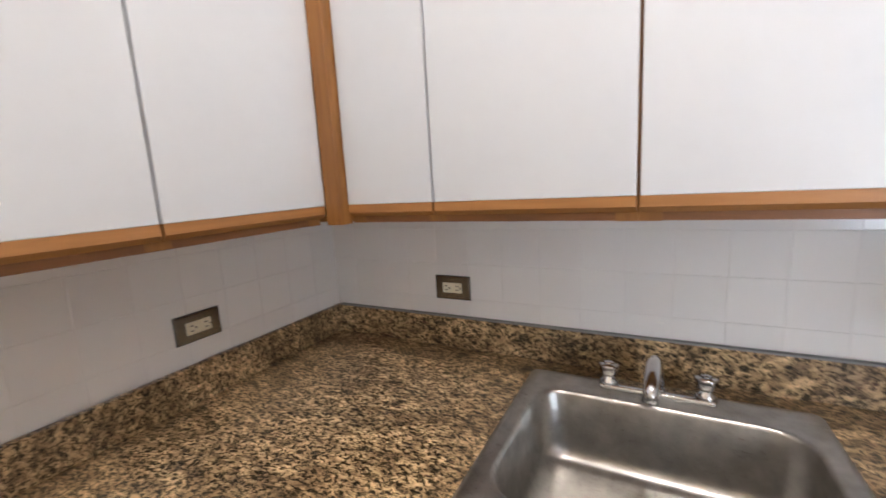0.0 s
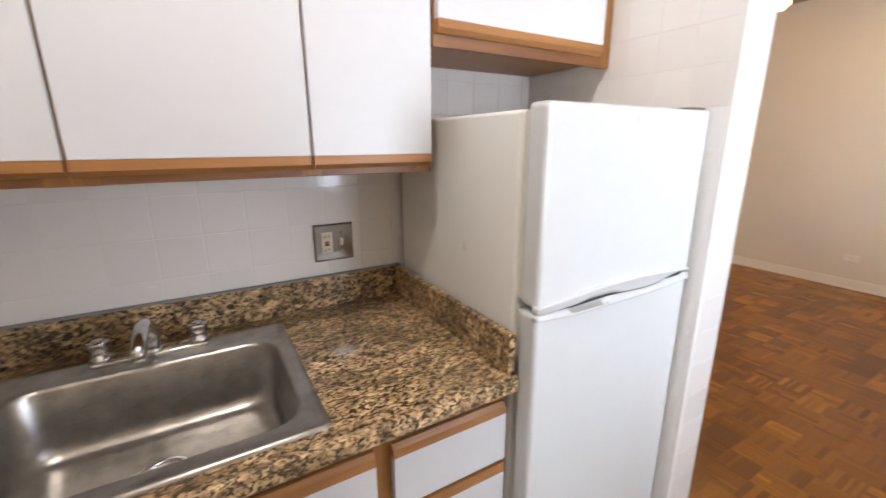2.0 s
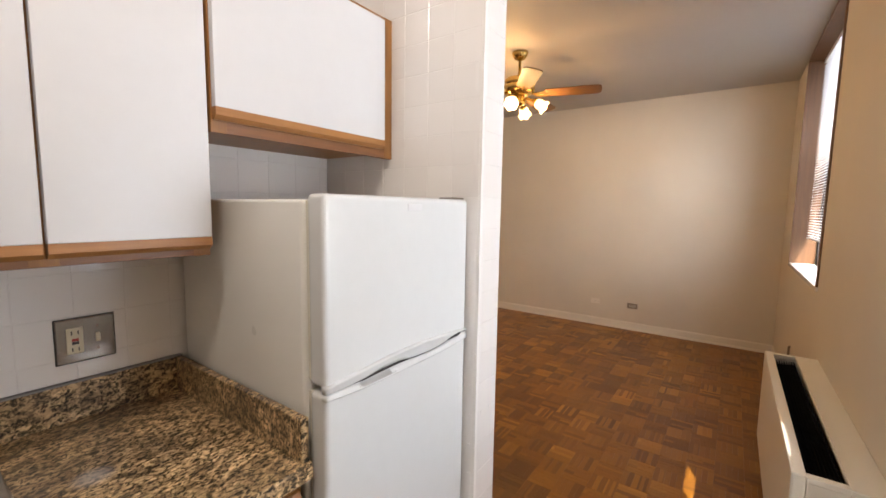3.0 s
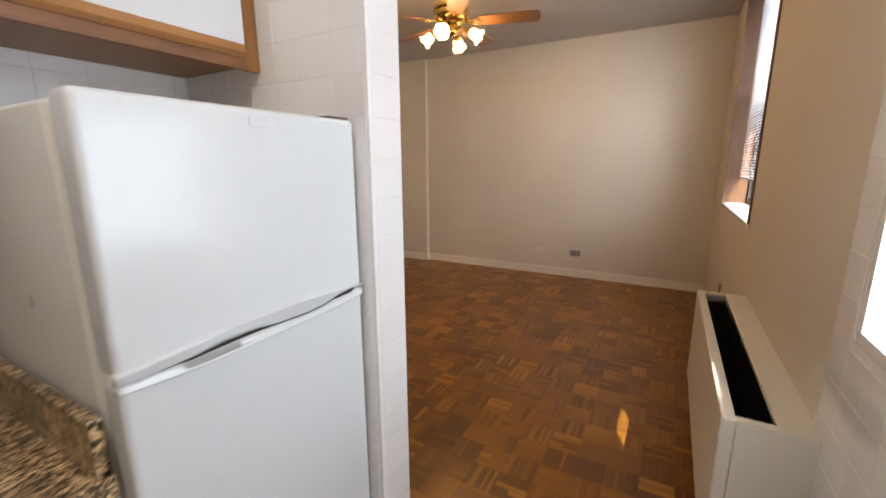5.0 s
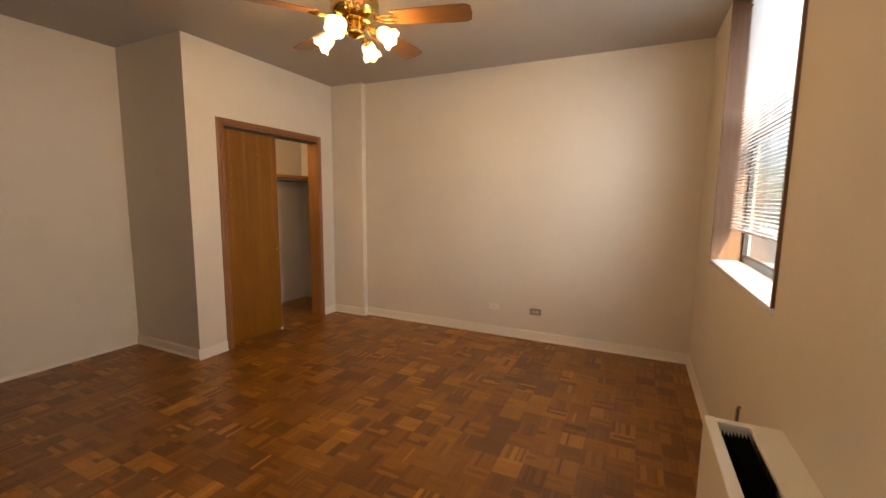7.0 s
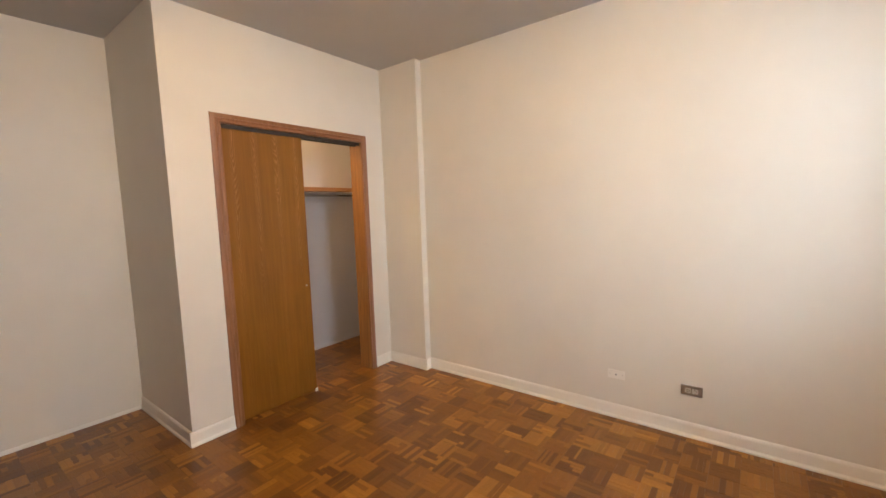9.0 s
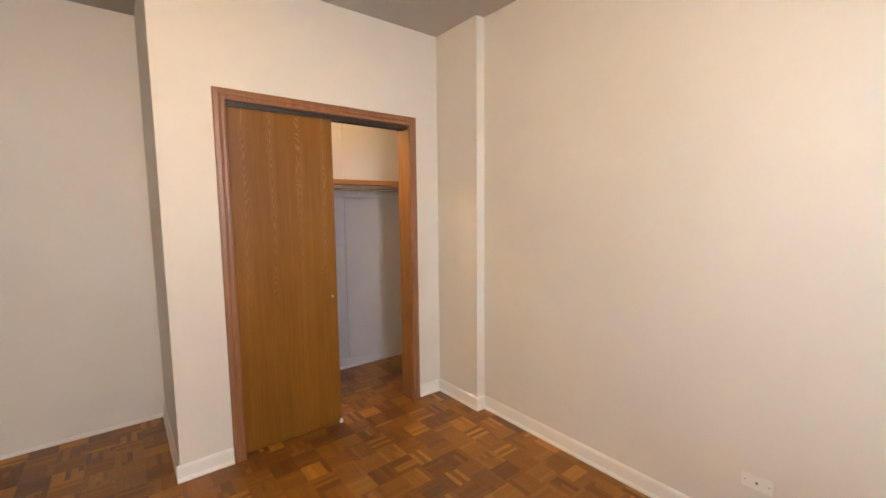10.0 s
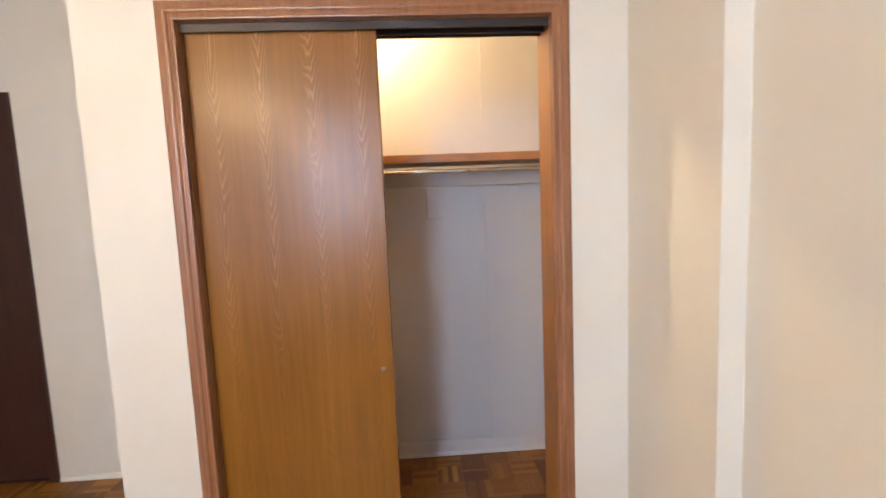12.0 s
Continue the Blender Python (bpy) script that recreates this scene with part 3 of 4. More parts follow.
under(heater, "top_panel", box((hx0, YW, hz - 0.02), (hx1, hy - 0.134, hz - 0.003), 0.003), HEATER)
under(heater, "end_panel", box((hx0, YW, 0.17), (hx0 + 0.012, hy - 0.038, hz - 0.02), 0.002), HEATER)
under(heater, "end_panel", box((hx1 - 0.012, YW, 0.17), (hx1, hy - 0.038, hz - 0.02), 0.002), HEATER)
under(heater, "bottom_panel", box((hx0 + 0.012, YW, 0.17), (hx1 - 0.012, hy - 0.038, 0.18)), HEATER)
for cx in (hx0, hx1 - 0.03):
    under(heater, "end_cap", box((cx, hy - 0.134, hz - 0.02), (cx + 0.03, hy - 0.038, hz - 0.004)), HEATER)
grille = under(heater, "grille", box((hx0 + 0.03, hy - 0.134, hz - 0.09), (hx1 - 0.03, hy - 0.038, hz - 0.06)), GRILLE, "black metal grille")
for k in range(9):
    yy = hy - 0.129 + k * 0.0105
    part("bar", box((hx0 + 0.03, yy, hz - 0.06), (hx1 - 0.03, yy + 0.0016, hz - 0.030)), GRILLE, grille)
cord = tagged(part("pipe_stub", tube(bmesh.new(), [(3.69, -0.36, 0.0), (3.69, -0.36, 0.68), (3.688, -0.36, 0.71), (3.67, -0.36, 0.722)], 0.006, 8), BROWN_METAL, None, "", True), "thin brown pipe rising beside the convector", "pipe")

# ---- outlets ----


def outlet(name, m, w, h, plate, face, label, kind):
    """A wall plate in the plane x, z of m, that faces -y."""
    g = group_of(name, label, "outlet")
    g.matrix_basis = m
    b = box((-w / 2, -0.006, -h / 2), (w / 2, 0, h / 2), 0.003)
    part("plate", b, plate, g)
    # Added black backing, no real gasket: it paints the shadow line round the plate.
    if plate is PLATE:
        part("gasket", box((-w / 2 - 0.0022, -0.0025, -h / 2 - 0.0022), (w / 2 + 0.0022, 0, h / 2 + 0.0022), 0.001), BLACK, g, "black backing that draws the shadow line round the plate")
    if kind == "duplex":
        f = part("receptacle", box((-0.034, -0.0085, -0.0165), (0.034, -0.005, 0.0165), 0.002), face, g)
        slots = bmesh.new()
        for s in (-0.019, 0.019):
            for dz in (-0.0065, 0.0065):
                add_box(slots, (s - 0.005, -0.0092, dz - 0.0013), (s + 0.004, -0.0084, dz + 0.0013))
            add_box(slots, (s + 0.008, -0.0092, -0.0025), (s + 0.012, -0.0084, 0.0025))
        part("slots", slots, BLACK, f)["kind"] = "stuff"
    elif kind == "twin":
        for s in (-0.0195, 0.0195):
            f = part("receptacle", box((s - 0.0165, -0.0085, -0.0145), (s + 0.0165, -0.005, 0.0145), 0.0033, 3), face, g)
            slots = bmesh.new()
            for dz in (-0.0065, 0.0065):
                add_box(slots, (s - 0.006, -0.0092, dz - 0.0013), (s + 0.003, -0.0084, dz + 0.0013))
            add_box(slots, (s + 0.007, -0.0092, -0.0025), (s + 0.011, -0.0084, 0.0025))
            part("slots", slots, BLACK, f)["kind"] = "stuff"
    elif kind == "combo":
        f = part("receptacle", box((-0.040, -0.0095, -0.034), (-0.006, -0.005, 0.034), 0.002), face, g)
        slots = bmesh.new()
        for s in (-0.022, 0.022):
            for dx in (-0.0065, 0.0065):
                add_box(slots, (-0.023 + dx - 0.0013, -0.0102, s - 0.005), (-0.023 + dx + 0.0013, -0.0094, s + 0.004))
        part("slots", slots, BLACK, f)["kind"] = "stuff"
        part("reset_button", box((-0.030, -0.0112, -0.001), (-0.016, -0.0094, 0.006), 0.0005), RED, f)
        part("test_button", box((-0.030, -0.0112, -0.009), (-0.016, -0.0094, -0.002), 0.0005), BLACK, f)
        part("switch", box((0.019, -0.012, -0.012), (0.029, -0.005, 0.012), 0.002), face, g)
        for dz in (-0.03, 0.03):
            b = bmesh.new()
            lathe(b, [(0.0035, 0), (0.003, 0.0015)], m=pose(0.024, -0.006, dz, 90), steps=10)
            part("screw", b, BROWN_METAL, g)
    else:
        b = bmesh.new()
        lathe(b, [(0.005, 0), (0.004, 0.004)], m=pose(0, -0.006, 0, 90), steps=12)
        part("socket", b, BLACK, g)
        for s in (-0.042, 0.042):
            b = bmesh.new()
            lathe(b, [(0.003, 0), (0.002, 0.0015)], m=pose(s, -0.006, 0, 90), steps=10)
            part("screw", b, BROWN_METAL, g)
    return g


outlet("wall_outlet", pose(-0.111, YS, 1.110, 0, 0, 0), 0.118, 0.074, PLATE, IVORY, "chrome plate with an ivory duplex outlet on tile", "duplex")
outlet("switch_outlet", pose(0.975, YS, 1.123, 0, 0, 0), 0.122, 0.116, PLATE, IVORY, "square chrome plate with an outlet and a switch", "combo")
outlet("wall_outlet", pose(XK, 0.80, 1.110, 0, 0, 90), 0.118, 0.072, PLATE, IVORY, "chrome plate with an ivory duplex outlet on tile", "duplex")
outlet("wall_outlet", pose(XF, 0.903, 0.303, 0, 0, -90), 0.118, 0.066, BROWN_METAL, PUTTY, "brown metal plate with a duplex outlet above the baseboard", "twin")
outlet("phone_jack", pose(XF, 1.350, 0.308, 0, 0, -90), 0.112, 0.062, TRIM, IVORY, "cream painted phone jack plate above the baseboard", "jack")

# ---- ceiling fan ----
FX, FY = 3.938, 1.511
fan = group_of("ceiling_fan", "brass ceiling fan with five brown blades and four lit shades", "ceiling fan", "", "", (FX, FY, H))
b = bmesh.new()
lathe(b, [(0.004, 0), (0.068, 0), (0.066, -0.02), (0.045, -0.055), (0.018, -0.065), (0.012, -0.07), (0.012, -0.21)], (FX, FY, H))
under(fan, "canopy", b, BRASS, "brass canopy and rod", True)
HF = H - 0.01
b = bmesh.new()
lathe(b, [(0.012, -0.19), (0.05, -0.192), (0.11, -0.205), (0.133, -0.228), (0.134, -0.262), (0.128, -0.266), (0.133, -0.270), (0.133, -0.300), (0.122, -0.325), (0.080, -0.345), (0.045, -0.35)], (FX, FY, HF), steps=32)
motor = under(fan, "motor", b, BRASS, "polished brass motor housing", True)
b = bmesh.new()
lathe(b, [(0.045, -0.35), (0.052, -0.36), (0.052, -0.395), (0.058, -0.402), (0.045, -0.420), (0.015, -0.430), (0.008, -0.436), (0.002, -0.438)], (FX, FY, HF))
under(fan, "light_kit", b, BRASS, "brass light fitting", True)
ZB = HF - 0.335
for k in range(5):
    ang = radians(-146 + 72 * k)
    m = Matrix.Translation((FX, FY, ZB)) @ Matrix.Rotation(ang, 4, "Z") @ Matrix.Rotation(radians(-12), 4, "X")
    bm = bmesh.new()
    outline = [(0.20, 0.052), (0.30, 0.060), (0.50, 0.068), (0.585, 0.066), (0.607, 0.050), (0.613, 0.0), (0.607, -0.050), (0.585, -0.066), (0.50, -0.068), (0.30, -0.060), (0.20, -0.052), (0.185, 0.0)]
    outline = [(u * 1.077, v * 1.05) for u, v in outline]
    top = [bm.verts.new(m @ Vector((u, v, 0.003))) for u, v in outline]
    low = [bm.verts.new(m @ Vector((u, v, -0.003))) for u, v in outline]
    bm.faces.new(top)
    bm.faces.new(list(reversed(low)))
    for i in range(len(outline)):
        j = (i + 1) % len(outline)
        bm.faces.new((top[i], low[i], low[j], top[j]))
    blade = under(fan, "blade", bm, wood("fan_blade_%d" % k, (0.085, 0.036, 0.010), (0.165, 0.078, 0.024), "xyz"[0 if abs(math.cos(ang)) > 0.7 else 1], 0.35), "brown wooden fan blade")
    bm = bmesh.new()
    for s in (-1, 1):
        tube(bm, [m @ Vector(p) for p in ((0.095, 0.012 * s, 0.012), (0.14, 0.018 * s, -0.004), (0.18, 0.034 * s, -0.008), (0.235, 0.030 * s, -0.006))], 0.006, 8)
    tube(bm, [m @ Vector(p) for p in ((0.10, 0, 0.012), (0.17, 0, -0.008), (0.25, 0, -0.007))], 0.007, 8)
    bi = part("blade_iron", bm, BRASS, blade, "ornate brass bracket", True)
    bi.matrix_parent_inverse = Matrix.Identity(4)
for k in range(4):
    ang = radians(-170 + 90 * k)
    axis = Vector((math.cos(ang) * 0.82, math.sin(ang) * 0.82, -0.57)).normalized()
    base = Vector((FX, FY, HF - 0.385))
    elbow = base + Vector((math.cos(ang), math.sin(ang), 0)) * 0.115
    bm = bmesh.new()
    tube(bm, [base + Vector((math.cos(ang), math.sin(ang), 0)) * 0.04, base + Vector((math.cos(ang), math.sin(ang), 0.14)) * 0.085, elbow, elbow + axis * 0.03], 0.009, 8)
    lathe(bm, [(0.012, 0.02), (0.026, 0.03), (0.027, 0.046)], m=Matrix.Translation(elbow) @ axis.to_track_quat("Z", "Y").to_matrix().to_4x4(), steps=16)
    arm = under(fan, "lamp_arm", bm, BRASS, "", True)
    bm = bmesh.new()
    mm = Matrix.Translation(elbow) @ axis.to_track_quat("Z", "Y").to_matrix().to_4x4()
    prof = [(0.024, 0.040), (0.036, 0.056), (0.042, 0.075), (0.041, 0.095), (0.045, 0.112), (0.058, 0.128)]
    rings = []
    for i, (r, h) in enumerate(prof):
        ring = []
        for q in range(24):
            a = 2 * math.pi * q / 24
            rr = r * (1 + (0.05 * math.cos(6 * a) if i > 3 else 0))
            hh = h + (0.006 * math.cos(6 * a) if i == len(prof) - 1 else 0)
            ring.append(bm.verts.new(mm @ Vector((rr * math.cos(a), rr * math.sin(a), hh))))
        rings.append(ring)
    for r1, r2 in zip(rings, rings[1:]):
        for q in range(24):
            bm.faces.new((r1[q], r1[(q + 1) % 24], r2[(q + 1) % 24], r2[q]))
    sh = under(arm, "shade", bm, SHADE, "frosted tulip glass shade, lit", True)
    sh.visible_shadow = False
    bm = bmesh.new()
    lathe(bm, [(0.010, 0.045), (0.024, 0.075), (0.024, 0.095), (0.012, 0.112), (0.002, 0.115)], m=mm, steps=14)
    bu = under(arm, "bulb", bm, BULB, "glowing bulb", True)
    bu.visible_shadow = False
    lamp_point("fan_bulb", elbow + axis * 0.10, 4.2, (1.0, 0.58, 0.23), 0.022)

# ---- kitchen ----
CT = 0.914


def counter():
    xs, ys = [XK, 0.04, 0.205, 0.755, 1.198], [-0.30, 0.677, 0.765, 1.205, YS]
    bm = bmesh.new()
    v = {}

    def vert(i, j):
        if (i, j) not in v:
            v[i, j] = bm.verts.new((xs[i], ys[j], CT))
        return v[i, j]
    for i in range(4):
        for j in range(4):
            if (j == 0 and i > 0) or (i == 2 and j == 2):
                continue
            bm.faces.new((vert(i, j), vert(i + 1, j), vert(i + 1, j + 1), vert(i, j + 1)))
    got = bmesh.ops.extrude_face_region(bm, geom=bm.faces[:])
    low = [g for g in got["geom"] if isinstance(g, bmesh.types.BMVert)]
    bmesh.ops.translate(bm, verts=low, vec=(0, 0, -0.042))
    bmesh.ops.recalc_face_normals(bm, faces=bm.faces[:])
    edges = []
    for e in bm.edges:
        a, b = e.verts[0].co, e.verts[1].co
        front = (abs(a.y - 0.677) < 1e-4 and abs(b.y - 0.677) < 1e-4 and min(a.x, b.x) > 0.03) or \
                (abs(a.x - 0.04) < 1e-4 and abs(b.x - 0.04) < 1e-4 and max(a.y, b.y) < 0.68)
        if front and abs(a.z - b.z) < 1e-4:
            edges.append(e)
    bmesh.ops.bevel(bm, geom=edges, offset=0.009, segments=3, affect="EDGES", profile=0.5)
    return bm


top = group_of("countertop", "brown granite-look laminate worktop with a low backsplash", "countertop", "", "", (0, 0, 0))
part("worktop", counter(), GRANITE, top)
part("backsplash", box((XK + 0.019, YS - 0.019, CT), (1.198, YS - 0.0005, 1.015), 0.003), GRANITE, top)
part("backsplash", box((XK + 0.0005, -0.30, CT), (XK + 0.019, YS - 0.0005, 1.015), 0.003), GRANITE, top)
part("end_splash", box((1.178, 0.69, CT), (1.199, YS - 0.020, 1.015), 0.003), GRANITE, top)
part("caulk", boxes(((XK + 0.02, YS - 0.019, 1.0145), (1.198, YS - 0.0015, 1.0185))), GREY_LINE, top)


def rounded(cx, cy, hx, hy, r, z, n=7):
    pts = []
    for sx, sy, a0 in ((1, 1, 0), (-1, 1, 90), (-1, -1, 180), (1, -1, 270)):
        for k in range(n):
            a = radians(a0 + 90 * k / (n - 1))
            pts.append(Vector((cx + sx * (hx - r) + r * math.cos(a), cy + sy * (hy - r) + r * math.sin(a), z)))
    return pts


sink = group_of("sink", "stainless steel single-bowl drop-in sink, dull and water-stained", "sink", "", "", (0, 0, 0))
bm = bmesh.new()
ocx, ocy, ohx, ohy = 0.477, 0.986, 0.308, 0.264
icx, icy, ihx, ihy = 0.477, 0.966, 0.266, 0.192
loops = [rounded(ocx, ocy, ohx, ohy, 0.018, CT + 0.0008), rounded(ocx, ocy, ohx - 0.001, ohy - 0.001, 0.018, CT + 0.004),
         rounded(ocx, ocy, ohx - 0.005, ohy - 0.005, 0.017, CT + 0.0075), rounded(ocx, ocy, ohx - 0.013, ohy - 0.013, 0.014, CT + 0.0075),
         rounded(ocx, ocy, ohx - 0.018, ohy - 0.018, 0.012, CT + 0.0045),
         rounded(icx, icy, ihx + 0.010, ihy + 0.010, 0.075, CT + 0.0040), rounded(icx, icy, ihx + 0.004, ihy + 0.004, 0.072, CT + 0.002),
         rounded(icx, icy, ihx, ihy, 0.068, CT - 0.006), rounded(icx, icy, ihx - 0.012, ihy - 0.012, 0.066, CT - 0.125),
         rounded(icx, icy, ihx - 0.018, ihy - 0.018, 0.064, CT - 0.148), rounded(icx, icy, ihx - 0.032, ihy - 0.032, 0.058, CT - 0.162),
         rounded(icx, icy, ihx - 0.055, ihy - 0.055, 0.045, CT - 0.167), rounded(icx, icy + 0.014, 0.056, 0.056, 0.0559, CT - 0.172)]
rings = [[bm.verts.new(p) for p in loop] for loop in loops]
for a, c in zip(rings, rings[1:]):
    for i in range(len(a)):
        j = (i + 1) % len(a)
        bm.faces.new((a[i], a[j], c[j], c[i]))
part("basin", bm, STEEL, sink, "", True)
bm = bmesh.new()
lathe(bm, [(0.057, 0.0), (0.055, 0.003), (0.047, 0.001), (0.042, -0.010), (0.036, -0.016), (0.034, -0.03)], (icx, icy + 0.014, CT - 0.172), steps=28)
drain = part("drain", bm, CHROME, sink, "steel drain with a strainer basket", True)
bm = bmesh.new()
lathe(bm, [(0.030, -0.016), (0.030, -0.010), (0.010, -0.008), (0.006, 0.004), (0.011, 0.010), (0.002, 0.013)], (icx, icy + 0.014, CT - 0.172), steps=20)
part("strainer", bm, CHROME, drain, "", True)
bm = bmesh.new()
for k in range(8):
    a = 2 * math.pi * k / 8
    lathe(bm, [(0.004, -0.0095), (0.003, -0.0088)], (icx + 0.019 * math.cos(a), icy + 0.014 + 0.019 * math.sin(a), CT - 0.1715), steps=8)
part("strainer_holes", bm, BLACK, drain)

faucet = group_of("faucet", "chrome two-handle kitchen faucet behind the sink bowl", "faucet", "", "", (0.472, 1.222, CT + 0.005))
zb = CT + 0.005
bm = bmesh.new()
add_box(bm, (0.350, 1.197, zb), (0.594, 1.245, zb + 0.014), 0.006, 3)
under(faucet, "base_plate", bm, CHROME, "", True)
bm = bmesh.new()
path = [(0.472, 1.222, zb + 0.01), (0.472, 1.222, zb + 0.048), (0.470, 1.214, zb + 0.076), (0.469, 1.190, zb + 0.091), (0.467, 1.150, zb + 0.094), (0.465, 1.105, zb + 0.085), (0.464, 1.080, zb + 0.068), (0.4635, 1.075, zb + 0.052)]
tube(bm, path, [0.022, 0.021, 0.0195, 0.0185, 0.0175, 0.0165, 0.016, 0.016], 16)
lathe(bm, [(0.027, 0.0), (0.026, 0.012), (0.020, 0.02)], (0.472, 1.222, zb + 0.006))
under(faucet, "spout", bm, CHROME, "", True)
for hx in (0.370, 0.574):
    bm = bmesh.new()
    lathe(bm, [(0.024, 0.0), (0.023, 0.014), (0.014, 0.020), (0.013, 0.026)], (hx, 1.222, zb + 0.008))
    h = under(faucet, "handle_base", bm, CHROME, "", True)
    bm = bmesh.new()
    prof = [(0.014, 0.022), (0.019, 0.028), (0.024, 0.048), (0.021, 0.054)]
    rr = []
    for r, z in prof:
        rr.append([bm.verts.new((hx + r * (1 + 0.07 * math.cos(6 * a)) * math.cos(a), 1.222 + r * (1 + 0.07 * math.cos(6 * a)) * math.sin(a), zb + 0.008 + z)) for a in (2 * math.pi * q / 24 for q in range(24))])
    for a, c in zip(rr, rr[1:]):
        for i in range(24):
            bm.faces.new((a[i], a[(i + 1) % 24], c[(i + 1) % 24], c[i]))
    bm.faces.new(list(reversed(rr[0])))
    bm.faces.new(rr[-1])
    knob = under(h, "knob", bm, CHROME, "fluted chrome knob", True)
    bm = bmesh.new()
    lathe(bm, [(0.013, 0.0545), (0.011, 0.058), (0.002, 0.059)], (hx, 1.222, zb + 0.008))
    under(h, "cap", bm, CHROME, "", True)

# ---- cabinets ----


def cabinet(name, label, m, width, depth, height, doors, frame_m, group, rail=0.038, pull="bottom"):
    """A cabinet in its own axes: x along the wall, front at y = 0 looking to -y, z up from its underside.
    doors: (x0, x1, z0, z1)."""
    g = group_of(name, label, "cabinet", group)
    g.matrix_basis = m
    low = 0.014 if height > 0.5 and pull == "bottom" else -0.002
    part("body", box((0.001, 0.022, max(0.018, low + 0.014)), (width - 0.001, depth, height if pull == "bottom" else 0.60), 0.001), frame_m[1], g)
    part("bottom_rail", box((0.0165, 0.020, low), (width - 0.0165, 0.040, rail), 0.001), CAB_SHADED if pull == "bottom" else frame_m[0], g, "oak bottom rail")
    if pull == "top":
        part("top_rail", box((0.039, 0.0205, 0.70), (width - 0.039, 0.040, 0.7695), 0.001), CAB_SHADED, g, "oak top rail, darkened for the counter's shade")
    for x in (0.0, width - 0.038):
        part("stile", box((x, 0.0195, low - 0.001), (x + 0.038, 0.0405, height), 0.001), frame_m[1], g, "oak stile")
    mids = [d[1] for d in doors[:-1]]
    for x in mids:
        part("stile", box((x - 0.022, 0.0198, low + 0.001), (x + 0.022, 0.0402, height), 0.001), frame_m[1], g, "oak stile")
    for x0, x1, z0, z1 in doors:
        s = 0.027 if pull == "top" else 0.029
        if pull == "top":
            d = part("door", box((x0 + 0.003, 0, z0), (x1 - 0.003, 0.019, z1 - s), 0.0015), LAMINATE, g, "flat white laminate front")
            prof = [(0.0, 0.0), (0.019, 0.0), (0.019, s), (0.012, s), (0.004, s - 0.010)]
            bm = sweep(bmesh.new(), [(u, v) for u, v in prof], (x0 + 0.003, 0, z1 - s), (x1 - 0.003, 0, z1 - s), (0, 1, 0), (0, 0, 1))
        else:
            d = part("door", box((x0 + 0.003, 0, z0 + s), (x1 - 0.003, 0.019, z1), 0.0015), LAMINATE, g, "flat white laminate door")
            prof = [(0.0, s), (0.019, s), (0.019, 0.0), (0.010, 0.0), (-0.001, 0.010)]
            bm = sweep(bmesh.new(), prof, (x0 + 0.003, 0, z0), (x1 - 0.003, 0, z0), (0, 1, 0), (0, 0, 1))
        part("finger_pull", bm, frame_m[0], d, "oak finger pull strip")
    return g


UB, UT = 1.346, 2.13
UY = 0.975
UH = UT - UB
SX = (CAB_X, CAB_Z)
cabinet("wall_cabinet", "white laminate wall cabinet with oak rails, beside the corner", pose(-0.205, UY, UB), 0.642, YS - UY - 0.001, UH,
        [(0.0, 0.239, 0.030, UH - 0.03), (0.239, 0.642, 0.030, UH - 0.03)], SX, "kitchen wall cabinets")
cabinet("wall_cabinet", "white laminate wall cabinet with oak rails, above the sink", pose(0.437, UY, UB), 0.708, YS - UY - 0.001, UH,
        [(0.0, 0.410, 0.030, UH - 0.03), (0.410, 0.708, 0.030, UH - 0.03)], SX, "kitchen wall cabinets")
cabinet("wall_cabinet", "white laminate wall cabinet with oak rails on the side wall", pose(-0.25, 0.17, UB, 0, 0, 90), 0.775, 0.349, UH,
        [(0.0, 0.401, 0.030, UH - 0.03), (0.401, 0.778, 0.030, UH - 0.03)], SX, "kitchen wall cabinets")
post = tagged(part("corner_post", boxes(((-0.250, 0.948, UB + 0.012), (-0.206, 0.990, UT))), CAB_Z), "oak corner post between the wall cabinets", "post")
cabinet("wall_cabinet", "white laminate cabinet with oak rails above the fridge", pose(1.149, 0.957, 1.657), 0.628, YS - 0.958, UT - 1.657,
        [(0.0, 0.576, 0.026, UT - 1.657 - 0.02)], SX, "kitchen wall cabinets", 0.044)
part("filler", box((-0.60, 0.99, UB + 0.016), (-0.206, YS - 0.001, UB + 0.030)), CAB_X, post)

BY = 0.697
cabinet("base_cabinet", "white laminate sink cabinet with oak rails", pose(0.040, BY, 0.10), 0.835, 0.60, 0.770,
        [(0.004, 0.819, 0.36, 0.738), ], SX, "kitchen base cabinets", 0.03, "top")
cabinet("base_cabinet", "white laminate drawer cabinet with oak rails", pose(0.875, BY, 0.10), 0.318, 0.60, 0.770,
        [(0.016, 0.312, 0.584, 0.738)], SX, "kitchen base cabinets", 0.03, "top")
d2 = bpy.data.objects["base_cabinet.001"]
for z0, z1 in ((0.33, 0.572), (0.06, 0.315)):
    d = part("drawer", box((0.019, 0, z0), (0.309, 0.019, z1 - 0.028), 0.0015), LAMINATE, d2, "flat white drawer front")
    part("finger_pull", box((0.019, 0.001, z1 - 0.028), (0.309, 0.019, z1), 0.002), CAB_X, d, "oak finger pull strip")
cabinet("base_cabinet", "white laminate base cabinet on the side wall", pose(0.002, -0.29, 0.10, 0, 0, 90), 0.99, 0.60, 0.770,
        [(0.02, 0.48, 0.04, 0.745), (0.48, 0.97, 0.04, 0.745)], SX, "kitchen base cabinets", 0.03, "top")
